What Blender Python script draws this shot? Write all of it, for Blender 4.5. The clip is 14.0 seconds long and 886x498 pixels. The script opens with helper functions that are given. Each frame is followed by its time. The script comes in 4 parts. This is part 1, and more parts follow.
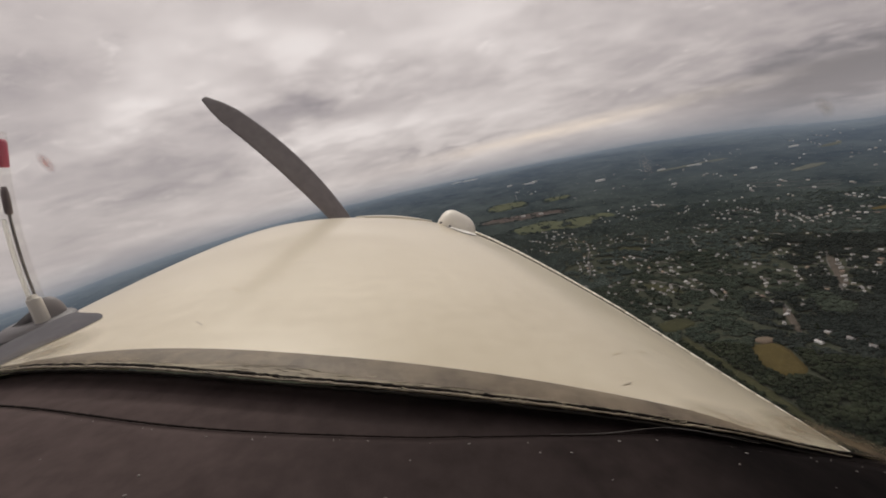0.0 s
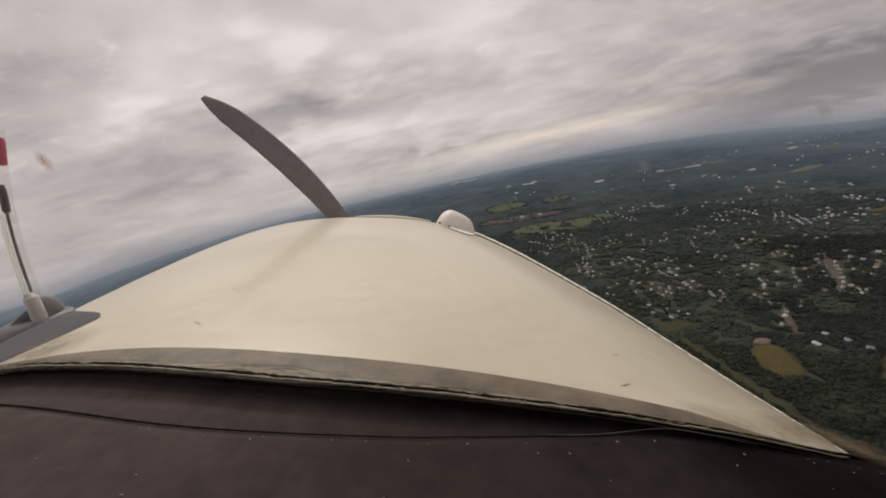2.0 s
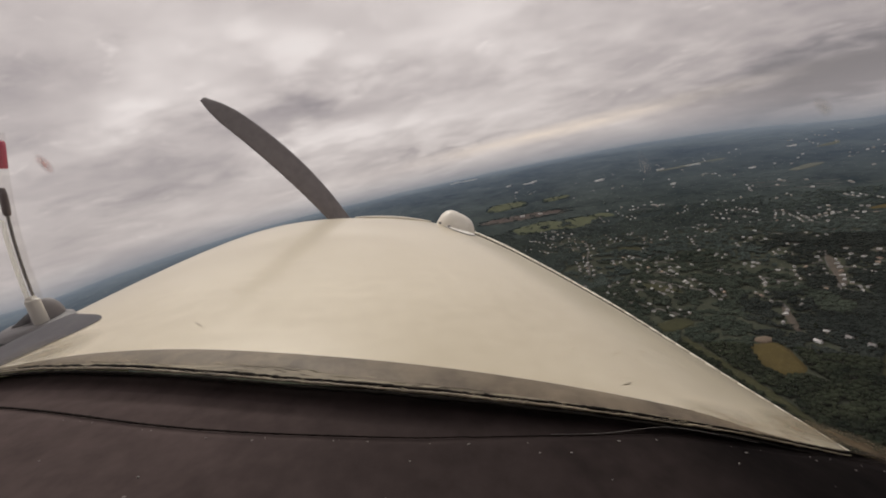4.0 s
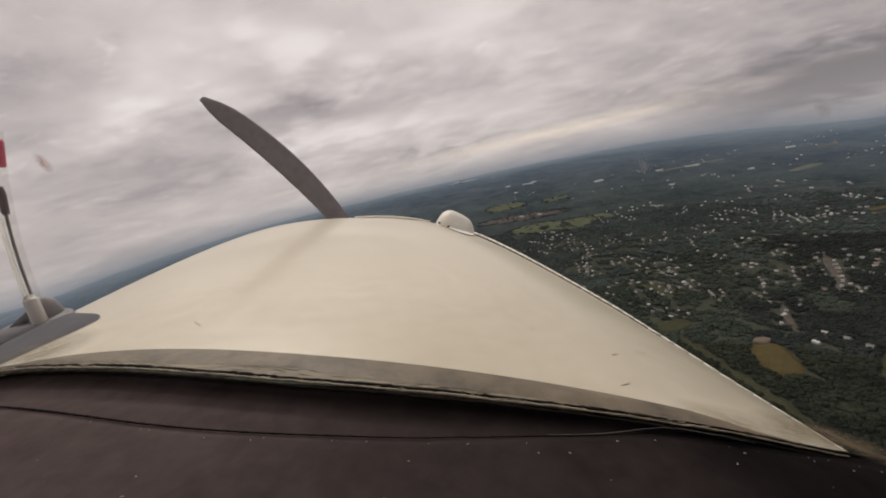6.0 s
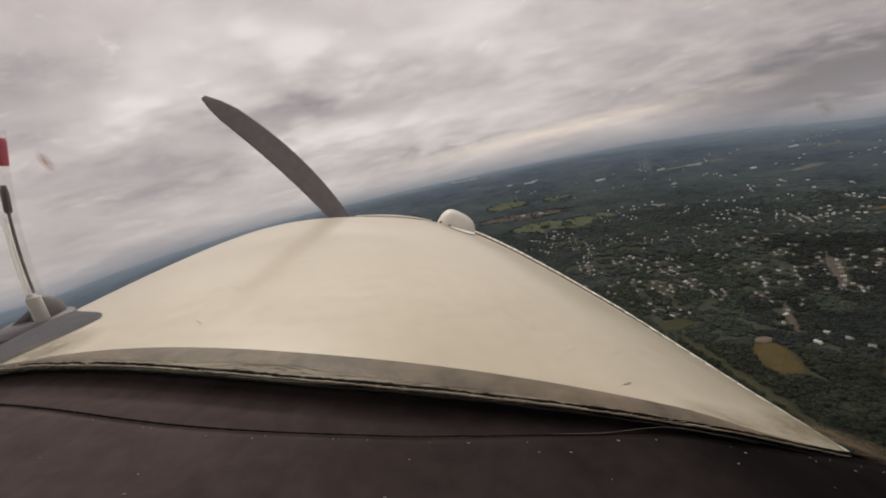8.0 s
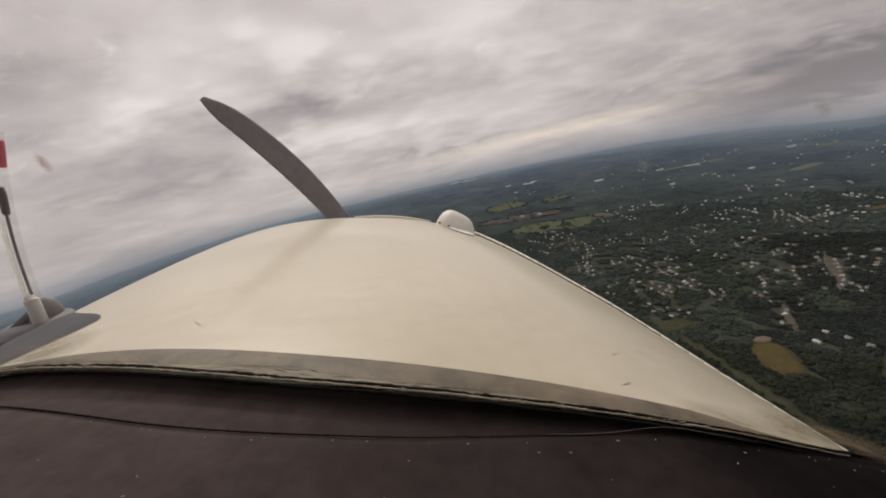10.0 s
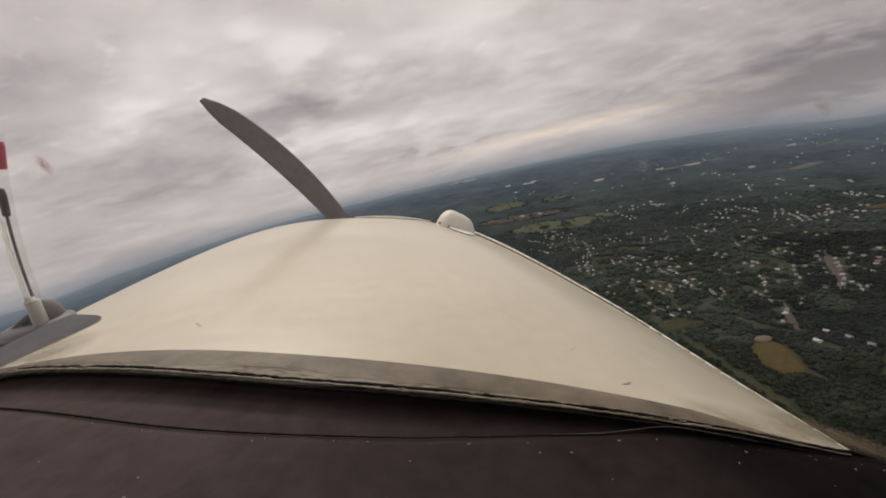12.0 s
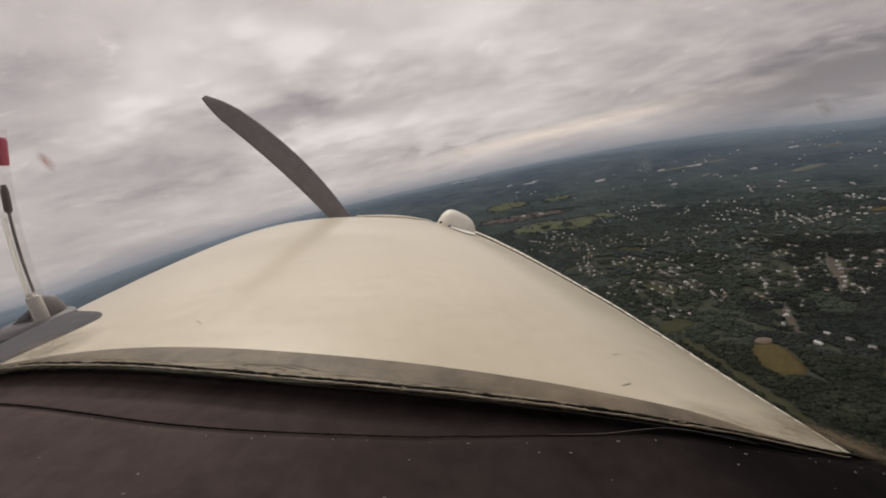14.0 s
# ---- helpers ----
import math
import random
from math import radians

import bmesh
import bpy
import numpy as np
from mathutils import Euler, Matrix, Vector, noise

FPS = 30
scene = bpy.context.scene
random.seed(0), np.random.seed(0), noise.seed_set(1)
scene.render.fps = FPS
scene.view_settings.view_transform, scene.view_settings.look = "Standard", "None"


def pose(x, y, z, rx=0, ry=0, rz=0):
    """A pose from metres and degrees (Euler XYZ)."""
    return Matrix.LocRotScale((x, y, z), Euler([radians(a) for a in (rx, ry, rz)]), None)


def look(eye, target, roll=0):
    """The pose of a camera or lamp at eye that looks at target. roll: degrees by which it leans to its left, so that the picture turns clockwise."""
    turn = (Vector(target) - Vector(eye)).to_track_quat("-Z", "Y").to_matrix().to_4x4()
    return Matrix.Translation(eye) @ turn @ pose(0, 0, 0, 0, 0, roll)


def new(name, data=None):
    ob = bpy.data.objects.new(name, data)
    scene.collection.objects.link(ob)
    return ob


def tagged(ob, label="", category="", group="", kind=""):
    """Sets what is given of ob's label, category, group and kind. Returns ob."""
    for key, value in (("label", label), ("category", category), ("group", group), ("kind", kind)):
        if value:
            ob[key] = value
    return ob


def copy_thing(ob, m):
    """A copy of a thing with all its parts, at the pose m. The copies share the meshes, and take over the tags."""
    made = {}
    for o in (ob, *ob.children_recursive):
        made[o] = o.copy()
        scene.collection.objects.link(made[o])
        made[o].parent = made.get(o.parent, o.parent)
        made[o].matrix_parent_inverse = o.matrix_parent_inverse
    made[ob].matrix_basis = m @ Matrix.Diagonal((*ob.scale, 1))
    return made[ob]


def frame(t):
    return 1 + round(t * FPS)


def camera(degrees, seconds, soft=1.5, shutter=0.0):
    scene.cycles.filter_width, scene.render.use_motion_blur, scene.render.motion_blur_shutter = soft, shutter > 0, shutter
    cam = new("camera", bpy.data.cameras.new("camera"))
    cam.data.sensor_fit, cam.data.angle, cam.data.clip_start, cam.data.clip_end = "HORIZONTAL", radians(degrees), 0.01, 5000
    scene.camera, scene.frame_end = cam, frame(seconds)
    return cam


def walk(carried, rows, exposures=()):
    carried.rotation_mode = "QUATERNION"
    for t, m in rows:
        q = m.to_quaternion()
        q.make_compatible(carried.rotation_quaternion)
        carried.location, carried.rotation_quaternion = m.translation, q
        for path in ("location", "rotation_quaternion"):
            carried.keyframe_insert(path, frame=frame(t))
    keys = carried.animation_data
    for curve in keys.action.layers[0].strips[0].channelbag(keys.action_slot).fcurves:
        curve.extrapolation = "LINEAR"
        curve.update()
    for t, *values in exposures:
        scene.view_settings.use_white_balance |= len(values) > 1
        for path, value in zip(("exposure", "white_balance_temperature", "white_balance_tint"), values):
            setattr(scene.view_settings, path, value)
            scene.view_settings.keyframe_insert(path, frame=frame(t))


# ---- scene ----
cam = camera(98.9, 14.0, soft=1.8)
ALT = 450.0                      # height of the eye over the ground
TILT, LEAN = -11.0, 12.7         # the eye looks down and leans to its right

# The eye rides in the aircraft: small shakes only (seconds, turn, tilt, lean in degrees).
SHAKE = [
    (0.0, 0.171, -0.138, -0.006), (0.5, 0.08, -0.092, -0.087), (1.0, -0.041, -0.145, -0.069),
    (1.5, -0.033, -0.013, -0.106), (2.0, 0.009, -0.112, -0.254), (2.5, -0.031, -0.203, -0.216),
    (3.0, 0.073, -0.08, 0.177), (5.5, 0.0, -0.104, -0.013), (6.0, -0.044, -0.082, -0.02),
    (6.5, 0.0, 0.0, 0.0), (7.0, 0.02, -0.17, -0.132), (7.5, -0.035, 0.106, 0.622),
    (8.0, 0.138, -0.22, -0.103), (10.5, -0.022, -0.105, 0.046), (11.0, 0.033, -0.164, -0.097),
    (11.5, 0.109, -0.306, -0.267), (12.0, 0.034, -0.094, 0.231), (12.5, 0.173, -0.108, 0.057),
    (13.0, 0.235, -0.305, -0.27), (13.5, -0.029, -0.188, -0.224), (14.0, 0.144, -0.184, -0.208),
]
EYE = pose(0, 0, ALT, TILT, 0, 0) @ pose(0, 0, 0, 0, LEAN, 0)
walk(cam, [(t, EYE @ pose(0, 0, 0, 0, roll, 0) @ pose(0, 0, 0, pitch, 0, 0) @ pose(0, 0, 0, 0, 0, yaw) @ pose(0, 0, 0, 90, 0, 0))
           for t, yaw, pitch, roll in SHAKE])
# axes of the aircraft: x to its right, y to its nose, z up, the eye at the origin
CRAFT = EYE @ pose(0, 0, 0, 0, -0.4794, 0) @ pose(0, 0, 0, 10.7548, 0, 0) @ pose(0, 0, 0, 0, 0, 3.7263)

# ---- sky and sun ----
SUN_UP, SUN_TURN = 53.0, -16.0


class Nodes:
    """Short hand for building a node tree."""

    def __init__(self, tree, fresh=True):
        self.tree = tree
        if fresh:
            tree.nodes.clear()

    def add(self, kind, inputs=()):
        n = self.tree.nodes.new(kind)
        for k, v in dict(inputs).items():
            if isinstance(v, bpy.types.NodeSocket):
                self.tree.links.new(v, n.inputs[k])
            else:
                n.inputs[k].default_value = v
        return n

    def math(self, op, a, b=0.0, clamp=False):
        n = self.add("ShaderNodeMath", {0: a, 1: b})
        n.operation, n.use_clamp = op, clamp
        return n.outputs[0]

    def noise(self, vec, scale, detail=4.0, rough=0.55, warp=0.0):
        return self.add("ShaderNodeTexNoise", {"Vector": vec, "Scale": scale, "Detail": detail, "Roughness": rough, "Distortion": warp}).outputs["Fac"]

    def ramp(self, fac, stops):
        n = self.add("ShaderNodeValToRGB", {0: fac})
        e = n.color_ramp.elements
        while len(e) < len(stops):
            e.new(0.5)
        for el, (at, c) in zip(e, stops):
            el.position, el.color = at, (*c, 1)
        return n.outputs[0]

    def mix(self, fac, a, b, blend="MIX"):
        n = self.add("ShaderNodeMix")
        n.data_type, n.blend_type = "RGBA", blend
        for i, v in ((0, fac), (6, a), (7, b)):
            if isinstance(v, bpy.types.NodeSocket):
                self.tree.links.new(v, n.inputs[i])
            else:
                n.inputs[i].default_value = v if i == 0 else (*v, 1)
        return n.outputs[2]


THIN_CLOUD = (-0.10, 0.92, 0.38)   # where the cloud is thinnest

# banks of cloud: bearing, height, half width and half depth in degrees, and how much thinner (+) or thicker (-) they are
CLOUD_BANKS = [(-17, 11.8, 13, 1.9, -0.15), (-14, 8.6, 14, 1.3, 0.08), (-33, 15.0, 3.2, 1.3, 0.15), (-35, 13.2, 3.0, 1.0, 0.10), (-13, 20.0, 5, 2.0, 0.11), (-6, 16.0, 3, 1.6, 0.12), (-19, 22.0, 3, 1.2, 0.10), (10, 17.5, 11, 4.5, 0.10),
               (18, 9.5, 13, 2.2, -0.05), (44, 6.0, 15, 6.0, -0.085), (4, 2.9, 10, 0.5, -0.10), (-42, 17.0, 7, 2.2, -0.08), (49, 0.3, 9, 2.0, -0.21), (50, 4, 10, 6, -0.04), (46, 0.5, 13, 3.0, -0.19), (-40, 7.5, 16, 6.0, -0.075), (-37, 8.5, 8, 1.6, -0.05),
               (-33, 4.6, 12, 1.0, -0.06), (52, 3.0, 9, 1.6, -0.10)]


def make_world():
    world = bpy.data.worlds.new("overcast_sky")
    scene.world = world
    world.use_nodes = True
    n = Nodes(world.node_tree)
    sky = n.add("ShaderNodeTexSky")
    sky.sky_type, sky.sun_disc, sky.sun_elevation, sky.sun_rotation = "NISHITA", False, radians(SUN_UP), radians(SUN_TURN)
    way = n.add("ShaderNodeTexCoord").outputs["Generated"]
    xyz = n.add("ShaderNodeSeparateXYZ", {0: way}).outputs
    up = n.math("ADD", n.math("MAXIMUM", xyz[2], -0.12), 0.26)
    deck = n.add("ShaderNodeCombineXYZ", {0: n.math("DIVIDE", xyz[0], up), 1: n.math("DIVIDE", xyz[1], up), 2: 0.0}).outputs[0]
    deck = n.add("ShaderNodeMapping", {0: deck, 1: (3.3, 1.4, 0.0), 2: (0, 0, radians(-8)), 3: (1.0, 1.25, 1.0)}).outputs[0]
    big = n.noise(deck, 1.25, 2.0, 0.5, 0.15)
    small = n.noise(deck, 3.4, 8.0, 0.55, 0.12)
    both = n.math("ADD", n.math("MULTIPLY", big, 0.58), n.math("MULTIPLY", small, 0.42))
    wisps = n.math("SUBTRACT", n.noise(deck, 8.5, 7.0, 0.62, 0.35), 0.5)

    def toward(x, y, z, sharp):
        dot = n.add("ShaderNodeVectorMath", {0: way, 1: (x, y, z)})
        dot.operation = "DOT_PRODUCT"
        return n.math("POWER", n.math("MAXIMUM", dot.outputs["Value"], 0.0), sharp)

    az = n.math("ARCTAN2", xyz[0], xyz[1])
    rise = n.math("ADD", n.math("ARCSINE", xyz[2]), n.math("MULTIPLY", n.math("SUBTRACT", small, 0.5), 0.13))
    both = n.math("ADD", n.math("MULTIPLY", both, 0.58), 0.218)
    both = n.math("ADD", both, n.math("MULTIPLY", toward(*THIN_CLOUD, 6.0), 0.04))
    for turn, up_by, wide, deep, shift in CLOUD_BANKS:
        u = n.math("DIVIDE", n.math("SUBTRACT", az, radians(turn)), radians(wide))
        v = n.math("DIVIDE", n.math("SUBTRACT", rise, radians(up_by)), radians(deep))
        bell = n.math("POWER", 2.718, n.math("MULTIPLY", n.math("ADD", n.math("MULTIPLY", u, u), n.math("MULTIPLY", v, v)), -1.0))
        both = n.math("ADD", both, n.math("MULTIPLY", bell, shift))
    both = n.math("ADD", both, n.math("MULTIPLY", wisps, 0.10))
    tufts = n.math("MAXIMUM", n.math("SUBTRACT", n.noise(deck, 7.0, 5.0, 0.6, 0.6), 0.60), 0.0)
    both = n.math("ADD", both, n.math("MULTIPLY", tufts, 0.55))
    clouds = n.ramp(both, [(0.10, (0.17, 0.156, 0.168)), (0.24, (0.245, 0.224, 0.236)), (0.36, (0.365, 0.328, 0.334)), (0.46, (0.508, 0.455, 0.449)), (0.54, (0.635, 0.575, 0.560)), (0.66, (0.832, 0.765, 0.744)), (0.80, (0.92, 0.87, 0.85))])
    low = n.math("SUBTRACT", 1.0, n.math("MULTIPLY", n.math("MAXIMUM", xyz[2], 0.0), 7.0), True)
    low = n.math("MULTIPLY", n.math("MULTIPLY", low, low), 0.35)
    clouds = n.mix(low, clouds, (0.47, 0.44, 0.445))
    # a warm break in the cloud low over the land
    band = n.math("SUBTRACT", 1.0, n.math("ABSOLUTE", n.math("DIVIDE", n.math("SUBTRACT", xyz[2], 0.038), 0.020)), True)
    band = n.math("MULTIPLY", n.math("MULTIPLY", band, toward(0.34, 0.94, 0.04, 28.0)), n.math("MULTIPLY", small, 2.3))
    clouds = n.mix(n.math("MULTIPLY", band, 0.9, True), clouds, (0.80, 0.695, 0.61))
    # blue-grey haze at and below the level of the eye
    az = n.math("DIVIDE", n.math("SUBTRACT", az, 0.0175), 0.838)
    sill = n.math("MAXIMUM", n.math("SUBTRACT", -0.0262, n.math("MULTIPLY", n.math("POWER", n.math("ABSOLUTE", az), 3.2), 0.0419)), -0.068)
    haze = n.math("SUBTRACT", 1.0, n.math("DIVIDE", n.math("SUBTRACT", xyz[2], sill), 0.056), True)
    clouds = n.mix(n.math("MULTIPLY", n.math("POWER", haze, 1.5), 0.9), clouds, (0.20, 0.225, 0.265))
    clear_air = n.add("ShaderNodeBackground", {0: sky.outputs[0], 1: 0.05}).outputs[0]
    cover = n.add("ShaderNodeBackground", {0: clouds, 1: 1.0}).outputs[0]
    n.add("ShaderNodeOutputWorld", {0: n.add("ShaderNodeMixShader", {0: 0.95, 1: clear_air, 2: cover}).outputs[0]})


make_world()
sun = new("sun", bpy.data.lights.new("sun", "SUN"))
sun.data.energy, sun.data.angle, sun.data.color = 1.5, radians(34), (1.0, 0.95, 0.86)
sun.matrix_world = look((0, 0, 0), (-math.sin(radians(SUN_TURN)) * math.cos(radians(SUN_UP)), -math.cos(radians(SUN_TURN)) * math.cos(radians(SUN_UP)), -math.sin(radians(SUN_UP))))
scene.view_settings.exposure = 0.0


# ---- materials ----
def surface(name, dark, light, rough=0.6, metal=0.0, grain=40.0, stain=4.0, bump=0.0, spread=0.0, spread_kind="object", coat=0.0, mapped=(1, 1, 1), stain_mix=0.5, gloss=0.5):
    """A surface between two tints by a fine grain and a broad stain; spread: how much each object or island differs."""
    m = bpy.data.materials.new(name)
    m.use_nodes = True
    n = Nodes(m.node_tree)
    at = n.add("ShaderNodeMapping", {0: n.add("ShaderNodeTexCoord").outputs["Object"], 3: mapped}).outputs[0]
    fine, broad = n.noise(at, grain, 6.0, 0.6), n.noise(at, stain, 4.0, 0.55, 0.4)
    fac = n.math("ADD", n.math("MULTIPLY", fine, 1 - stain_mix), n.math("MULTIPLY", broad, stain_mix))
    tint = n.ramp(fac, [(0.32, dark), (0.68, light)])
    if spread:
        pick = n.add("ShaderNodeObjectInfo").outputs["Random"] if spread_kind == "object" else n.add("ShaderNodeNewGeometry").outputs["Random Per Island"]
        v = n.math("ADD", n.math("MULTIPLY", pick, 2 * spread), 1 - spread)
        tint = n.add("ShaderNodeHueSaturation", {"Hue": n.math("ADD", n.math("MULTIPLY", pick, 0.06 * spread), 0.5 - 0.03 * spread), "Value": v, "Color": tint}).outputs[0]
    s = n.add("ShaderNodeBsdfPrincipled", {"Base Color": tint, "Metallic": metal, "Coat Weight": coat, "Specular IOR Level": gloss,
              "Roughness": n.math("ADD", n.math("MULTIPLY", broad, 0.2), rough - 0.1, True)})
    if bump:
        n.tree.links.new(n.add("ShaderNodeBump", {"Strength": 0.6, "Distance": bump, "Height": fac}).outputs[0], s.inputs["Normal"])
    n.add("ShaderNodeOutputMaterial", {0: s.outputs[0]})
    return m


def clear(name, tint, gloss=0.05, rough=0.03, milk=0.0):
    """Clear plastic; milk: how much of the light behind it it scatters."""
    m = bpy.data.materials.new(name)
    m.use_nodes = True
    n = Nodes(m.node_tree)
    mixed = n.add("ShaderNodeMixShader", {0: gloss, 1: n.add("ShaderNodeBsdfTransparent", {0: (*tint, 1)}).outputs[0],
                                          2: n.add("ShaderNodeBsdfGlossy", {"Roughness": rough}).outputs[0]})
    if milk:
        mixed = n.add("ShaderNodeMixShader", {0: milk, 1: mixed.outputs[0], 2: n.add("ShaderNodeBsdfTranslucent", {0: (0.9, 0.9, 0.88, 1)}).outputs[0]})
    n.add("ShaderNodeOutputMaterial", {0: mixed.outputs[0]})
    return m


def smear(name, tint, cover):
    """A thin translucent film of dirt on glass, patchy."""
    m = bpy.data.materials.new(name)
    m.use_nodes = True
    n = Nodes(m.node_tree)
    at = n.add("ShaderNodeTexCoord").outputs["Object"]
    ball = n.add("ShaderNodeTexGradient", {0: at})
    ball.gradient_type = "SPHERICAL"
    spot = ball.outputs[1]
    fac = n.math("MULTIPLY", n.math("MULTIPLY", spot, n.noise(at, 2.0)), cover * 2, True)
    mixed = n.add("ShaderNodeMixShader", {0: fac, 1: n.add("ShaderNodeBsdfTransparent").outputs[0], 2: n.add("ShaderNodeBsdfTranslucent", {0: (*tint, 1)}).outputs[0]})
    n.add("ShaderNodeOutputMaterial", {0: mixed.outputs[0]})
    return m


CREAM = surface("cream_paint", (0.65, 0.58, 0.428), (0.785, 0.715, 0.558), 0.34, grain=45, stain=4, bump=0.0001, coat=0.28)
CREAM_TRIM = surface("bright_cream_trim", (0.72, 0.69, 0.60), (0.86, 0.83, 0.75), 0.4, grain=90, stain=20)
FLANGE = surface("bright_flange_paint", (0.82, 0.80, 0.74), (0.90, 0.885, 0.83), 0.4, grain=90, stain=20)
BAND = surface("weathered_grey_band", (0.094, 0.071, 0.047), (0.272, 0.220, 0.153), 0.6, grain=60, stain=16, bump=0.0004)
RUBBER = surface("black_rubber", (0.008, 0.007, 0.006), (0.024, 0.020, 0.017), 0.9, grain=120, stain=25, bump=0.0006, gloss=0.12)
GRIME = surface("grimy_cream_sealant", (0.11, 0.089, 0.062), (0.45, 0.395, 0.29), 0.7, grain=70, stain=26, mapped=(0.5, 5, 5), bump=0.0004)
HEM = surface("dark_brown_thread", (0.006, 0.004, 0.004), (0.016, 0.011, 0.010), 0.9, grain=300, stain=60, gloss=0.1)
EDGE_GLINT = surface("grey_edge_glint", (0.09, 0.08, 0.075), (0.24, 0.22, 0.205), 0.6, grain=200, stain=40)
FLAKE = surface("old_paint_flakes", (0.12, 0.098, 0.07), (0.40, 0.345, 0.25), 0.8, grain=60, stain=20, spread=0.6, spread_kind="island")
TRIM = surface("worn_pale_trim", (0.085, 0.068, 0.050), (0.47, 0.40, 0.29), 0.6, grain=70, stain=22, bump=0.0006, mapped=(1, 3, 3))
VINYL = surface("dark_brown_vinyl", (0.0055, 0.0046, 0.0048), (0.0155, 0.0122, 0.0125), 0.85, grain=60, stain=11, bump=0.0010, gloss=0.04)
DUST = surface("pale_dust", (0.17, 0.155, 0.148), (0.32, 0.295, 0.28), 0.95, gloss=0.1)


def add_shade_fade(m, tint, cover):
    """Patchy dust tint; its fade to the right is shade painted into the colour."""
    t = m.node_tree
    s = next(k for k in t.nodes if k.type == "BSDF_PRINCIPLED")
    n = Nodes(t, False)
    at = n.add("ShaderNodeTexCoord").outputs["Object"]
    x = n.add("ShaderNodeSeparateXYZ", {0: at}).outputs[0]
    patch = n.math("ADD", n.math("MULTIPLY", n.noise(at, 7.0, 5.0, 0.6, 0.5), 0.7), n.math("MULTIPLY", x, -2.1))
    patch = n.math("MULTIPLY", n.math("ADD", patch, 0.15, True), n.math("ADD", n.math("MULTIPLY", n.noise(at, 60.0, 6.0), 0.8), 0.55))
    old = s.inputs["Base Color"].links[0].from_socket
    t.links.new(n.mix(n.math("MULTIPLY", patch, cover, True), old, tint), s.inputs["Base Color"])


add_shade_fade(VINYL, (0.145, 0.110, 0.106), 0.64)
CHIP = surface("grey_paint_chip", (0.36, 0.31, 0.235), (0.50, 0.45, 0.345), 0.7, grain=200, stain=60)
SCUFF = surface("dull_scuffed_paint", (0.52, 0.45, 0.33), (0.68, 0.61, 0.46), 0.7, grain=200, stain=60)
SLATE = surface("slate_grey_metal", (0.098, 0.096, 0.108), (0.152, 0.149, 0.162), 0.75, grain=60, stain=12, gloss=0.06)
SLATE_PALE = surface("grey_base_metal", (0.118, 0.115, 0.123), (0.180, 0.174, 0.182), 0.5, grain=60, stain=14)
HUMP = surface("grey_cast_metal", (0.19, 0.178, 0.182), (0.27, 0.255, 0.255), 0.6, grain=60, stain=14)
COLLAR = surface("ivory_plastic", (0.62, 0.595, 0.53), (0.74, 0.715, 0.65), 0.45, grain=60, stain=30)
ROD = surface("grey_steel_rod", (0.24, 0.225, 0.225), (0.36, 0.345, 0.335), 0.4, 0.3)
SLEEVE = surface("brown_sleeve", (0.15, 0.118, 0.122), (0.21, 0.172, 0.176), 0.6)
RED = surface("red_plastic", (0.55, 0.045, 0.105), (0.65, 0.07, 0.140), 0.5)
BLADE = surface("grey_blade_paint", (0.115, 0.103, 0.106), (0.19, 0.172, 0.175), 0.6, grain=30, stain=6)
CABIN = surface("dark_cabin_lining", (0.05, 0.045, 0.042), (0.09, 0.08, 0.075), 0.85, grain=40, stain=4)
GLASS = clear("windscreen_acrylic", (0.975, 0.965, 0.955), 0.018, 0.02, 0.009)
TUBE = clear("clear_tube_plastic", (0.96, 0.955, 0.945), 0.04, 0.12)
TUBE_EDGE = clear("milky_tube_edge", (0.95, 0.945, 0.93), 0.06, 0.1, 0.75)


# ---- building helpers ----
def part(name, bm, material, parent, label="", smooth=True):
    """Links a bmesh as one mesh object under a thing or a part."""
    me = bpy.data.meshes.new(name)
    bm.normal_update()
    bm.to_mesh(me)
    bm.free()
    if smooth:
        me.shade_smooth()
    me.materials.append(material)
    ob = new(name, me)
    ob.parent = parent
    if label:
        ob["label"] = label
    return ob


def sheet(fn, nu, nv, thick=0.0):
    """A grid of fn(u, v), u and v from 0 to 1; thick: a second layer below along -z, closed at the rim."""
    bm = bmesh.new()
    top = [[bm.verts.new(fn(i / nu, j / nv)) for j in range(nv + 1)] for i in range(nu + 1)]
    for i in range(nu):
        for j in range(nv):
            bm.faces.new((top[i][j], top[i + 1][j], top[i + 1][j + 1], top[i][j + 1]))
    if thick:
        low = [[bm.verts.new(v.co - Vector((0, 0, thick))) for v in row] for row in top]
        for i in range(nu):
            for j in range(nv):
                bm.faces.new((low[i][j], low[i][j + 1], low[i + 1][j + 1], low[i + 1][j]))
        for i in range(nu):
            bm.faces.new((top[i][0], low[i][0], low[i + 1][0], top[i + 1][0]))
            bm.faces.new((top[i][nv], top[i + 1][nv], low[i + 1][nv], low[i][nv]))
        for j in range(nv):
            bm.faces.new((top[0][j], top[0][j + 1], low[0][j + 1], low[0][j]))
            bm.faces.new((top[nu][j], low[nu][j], low[nu][j + 1], top[nu][j + 1]))
    bmesh.ops.recalc_face_normals(bm, faces=bm.faces)
    return bm


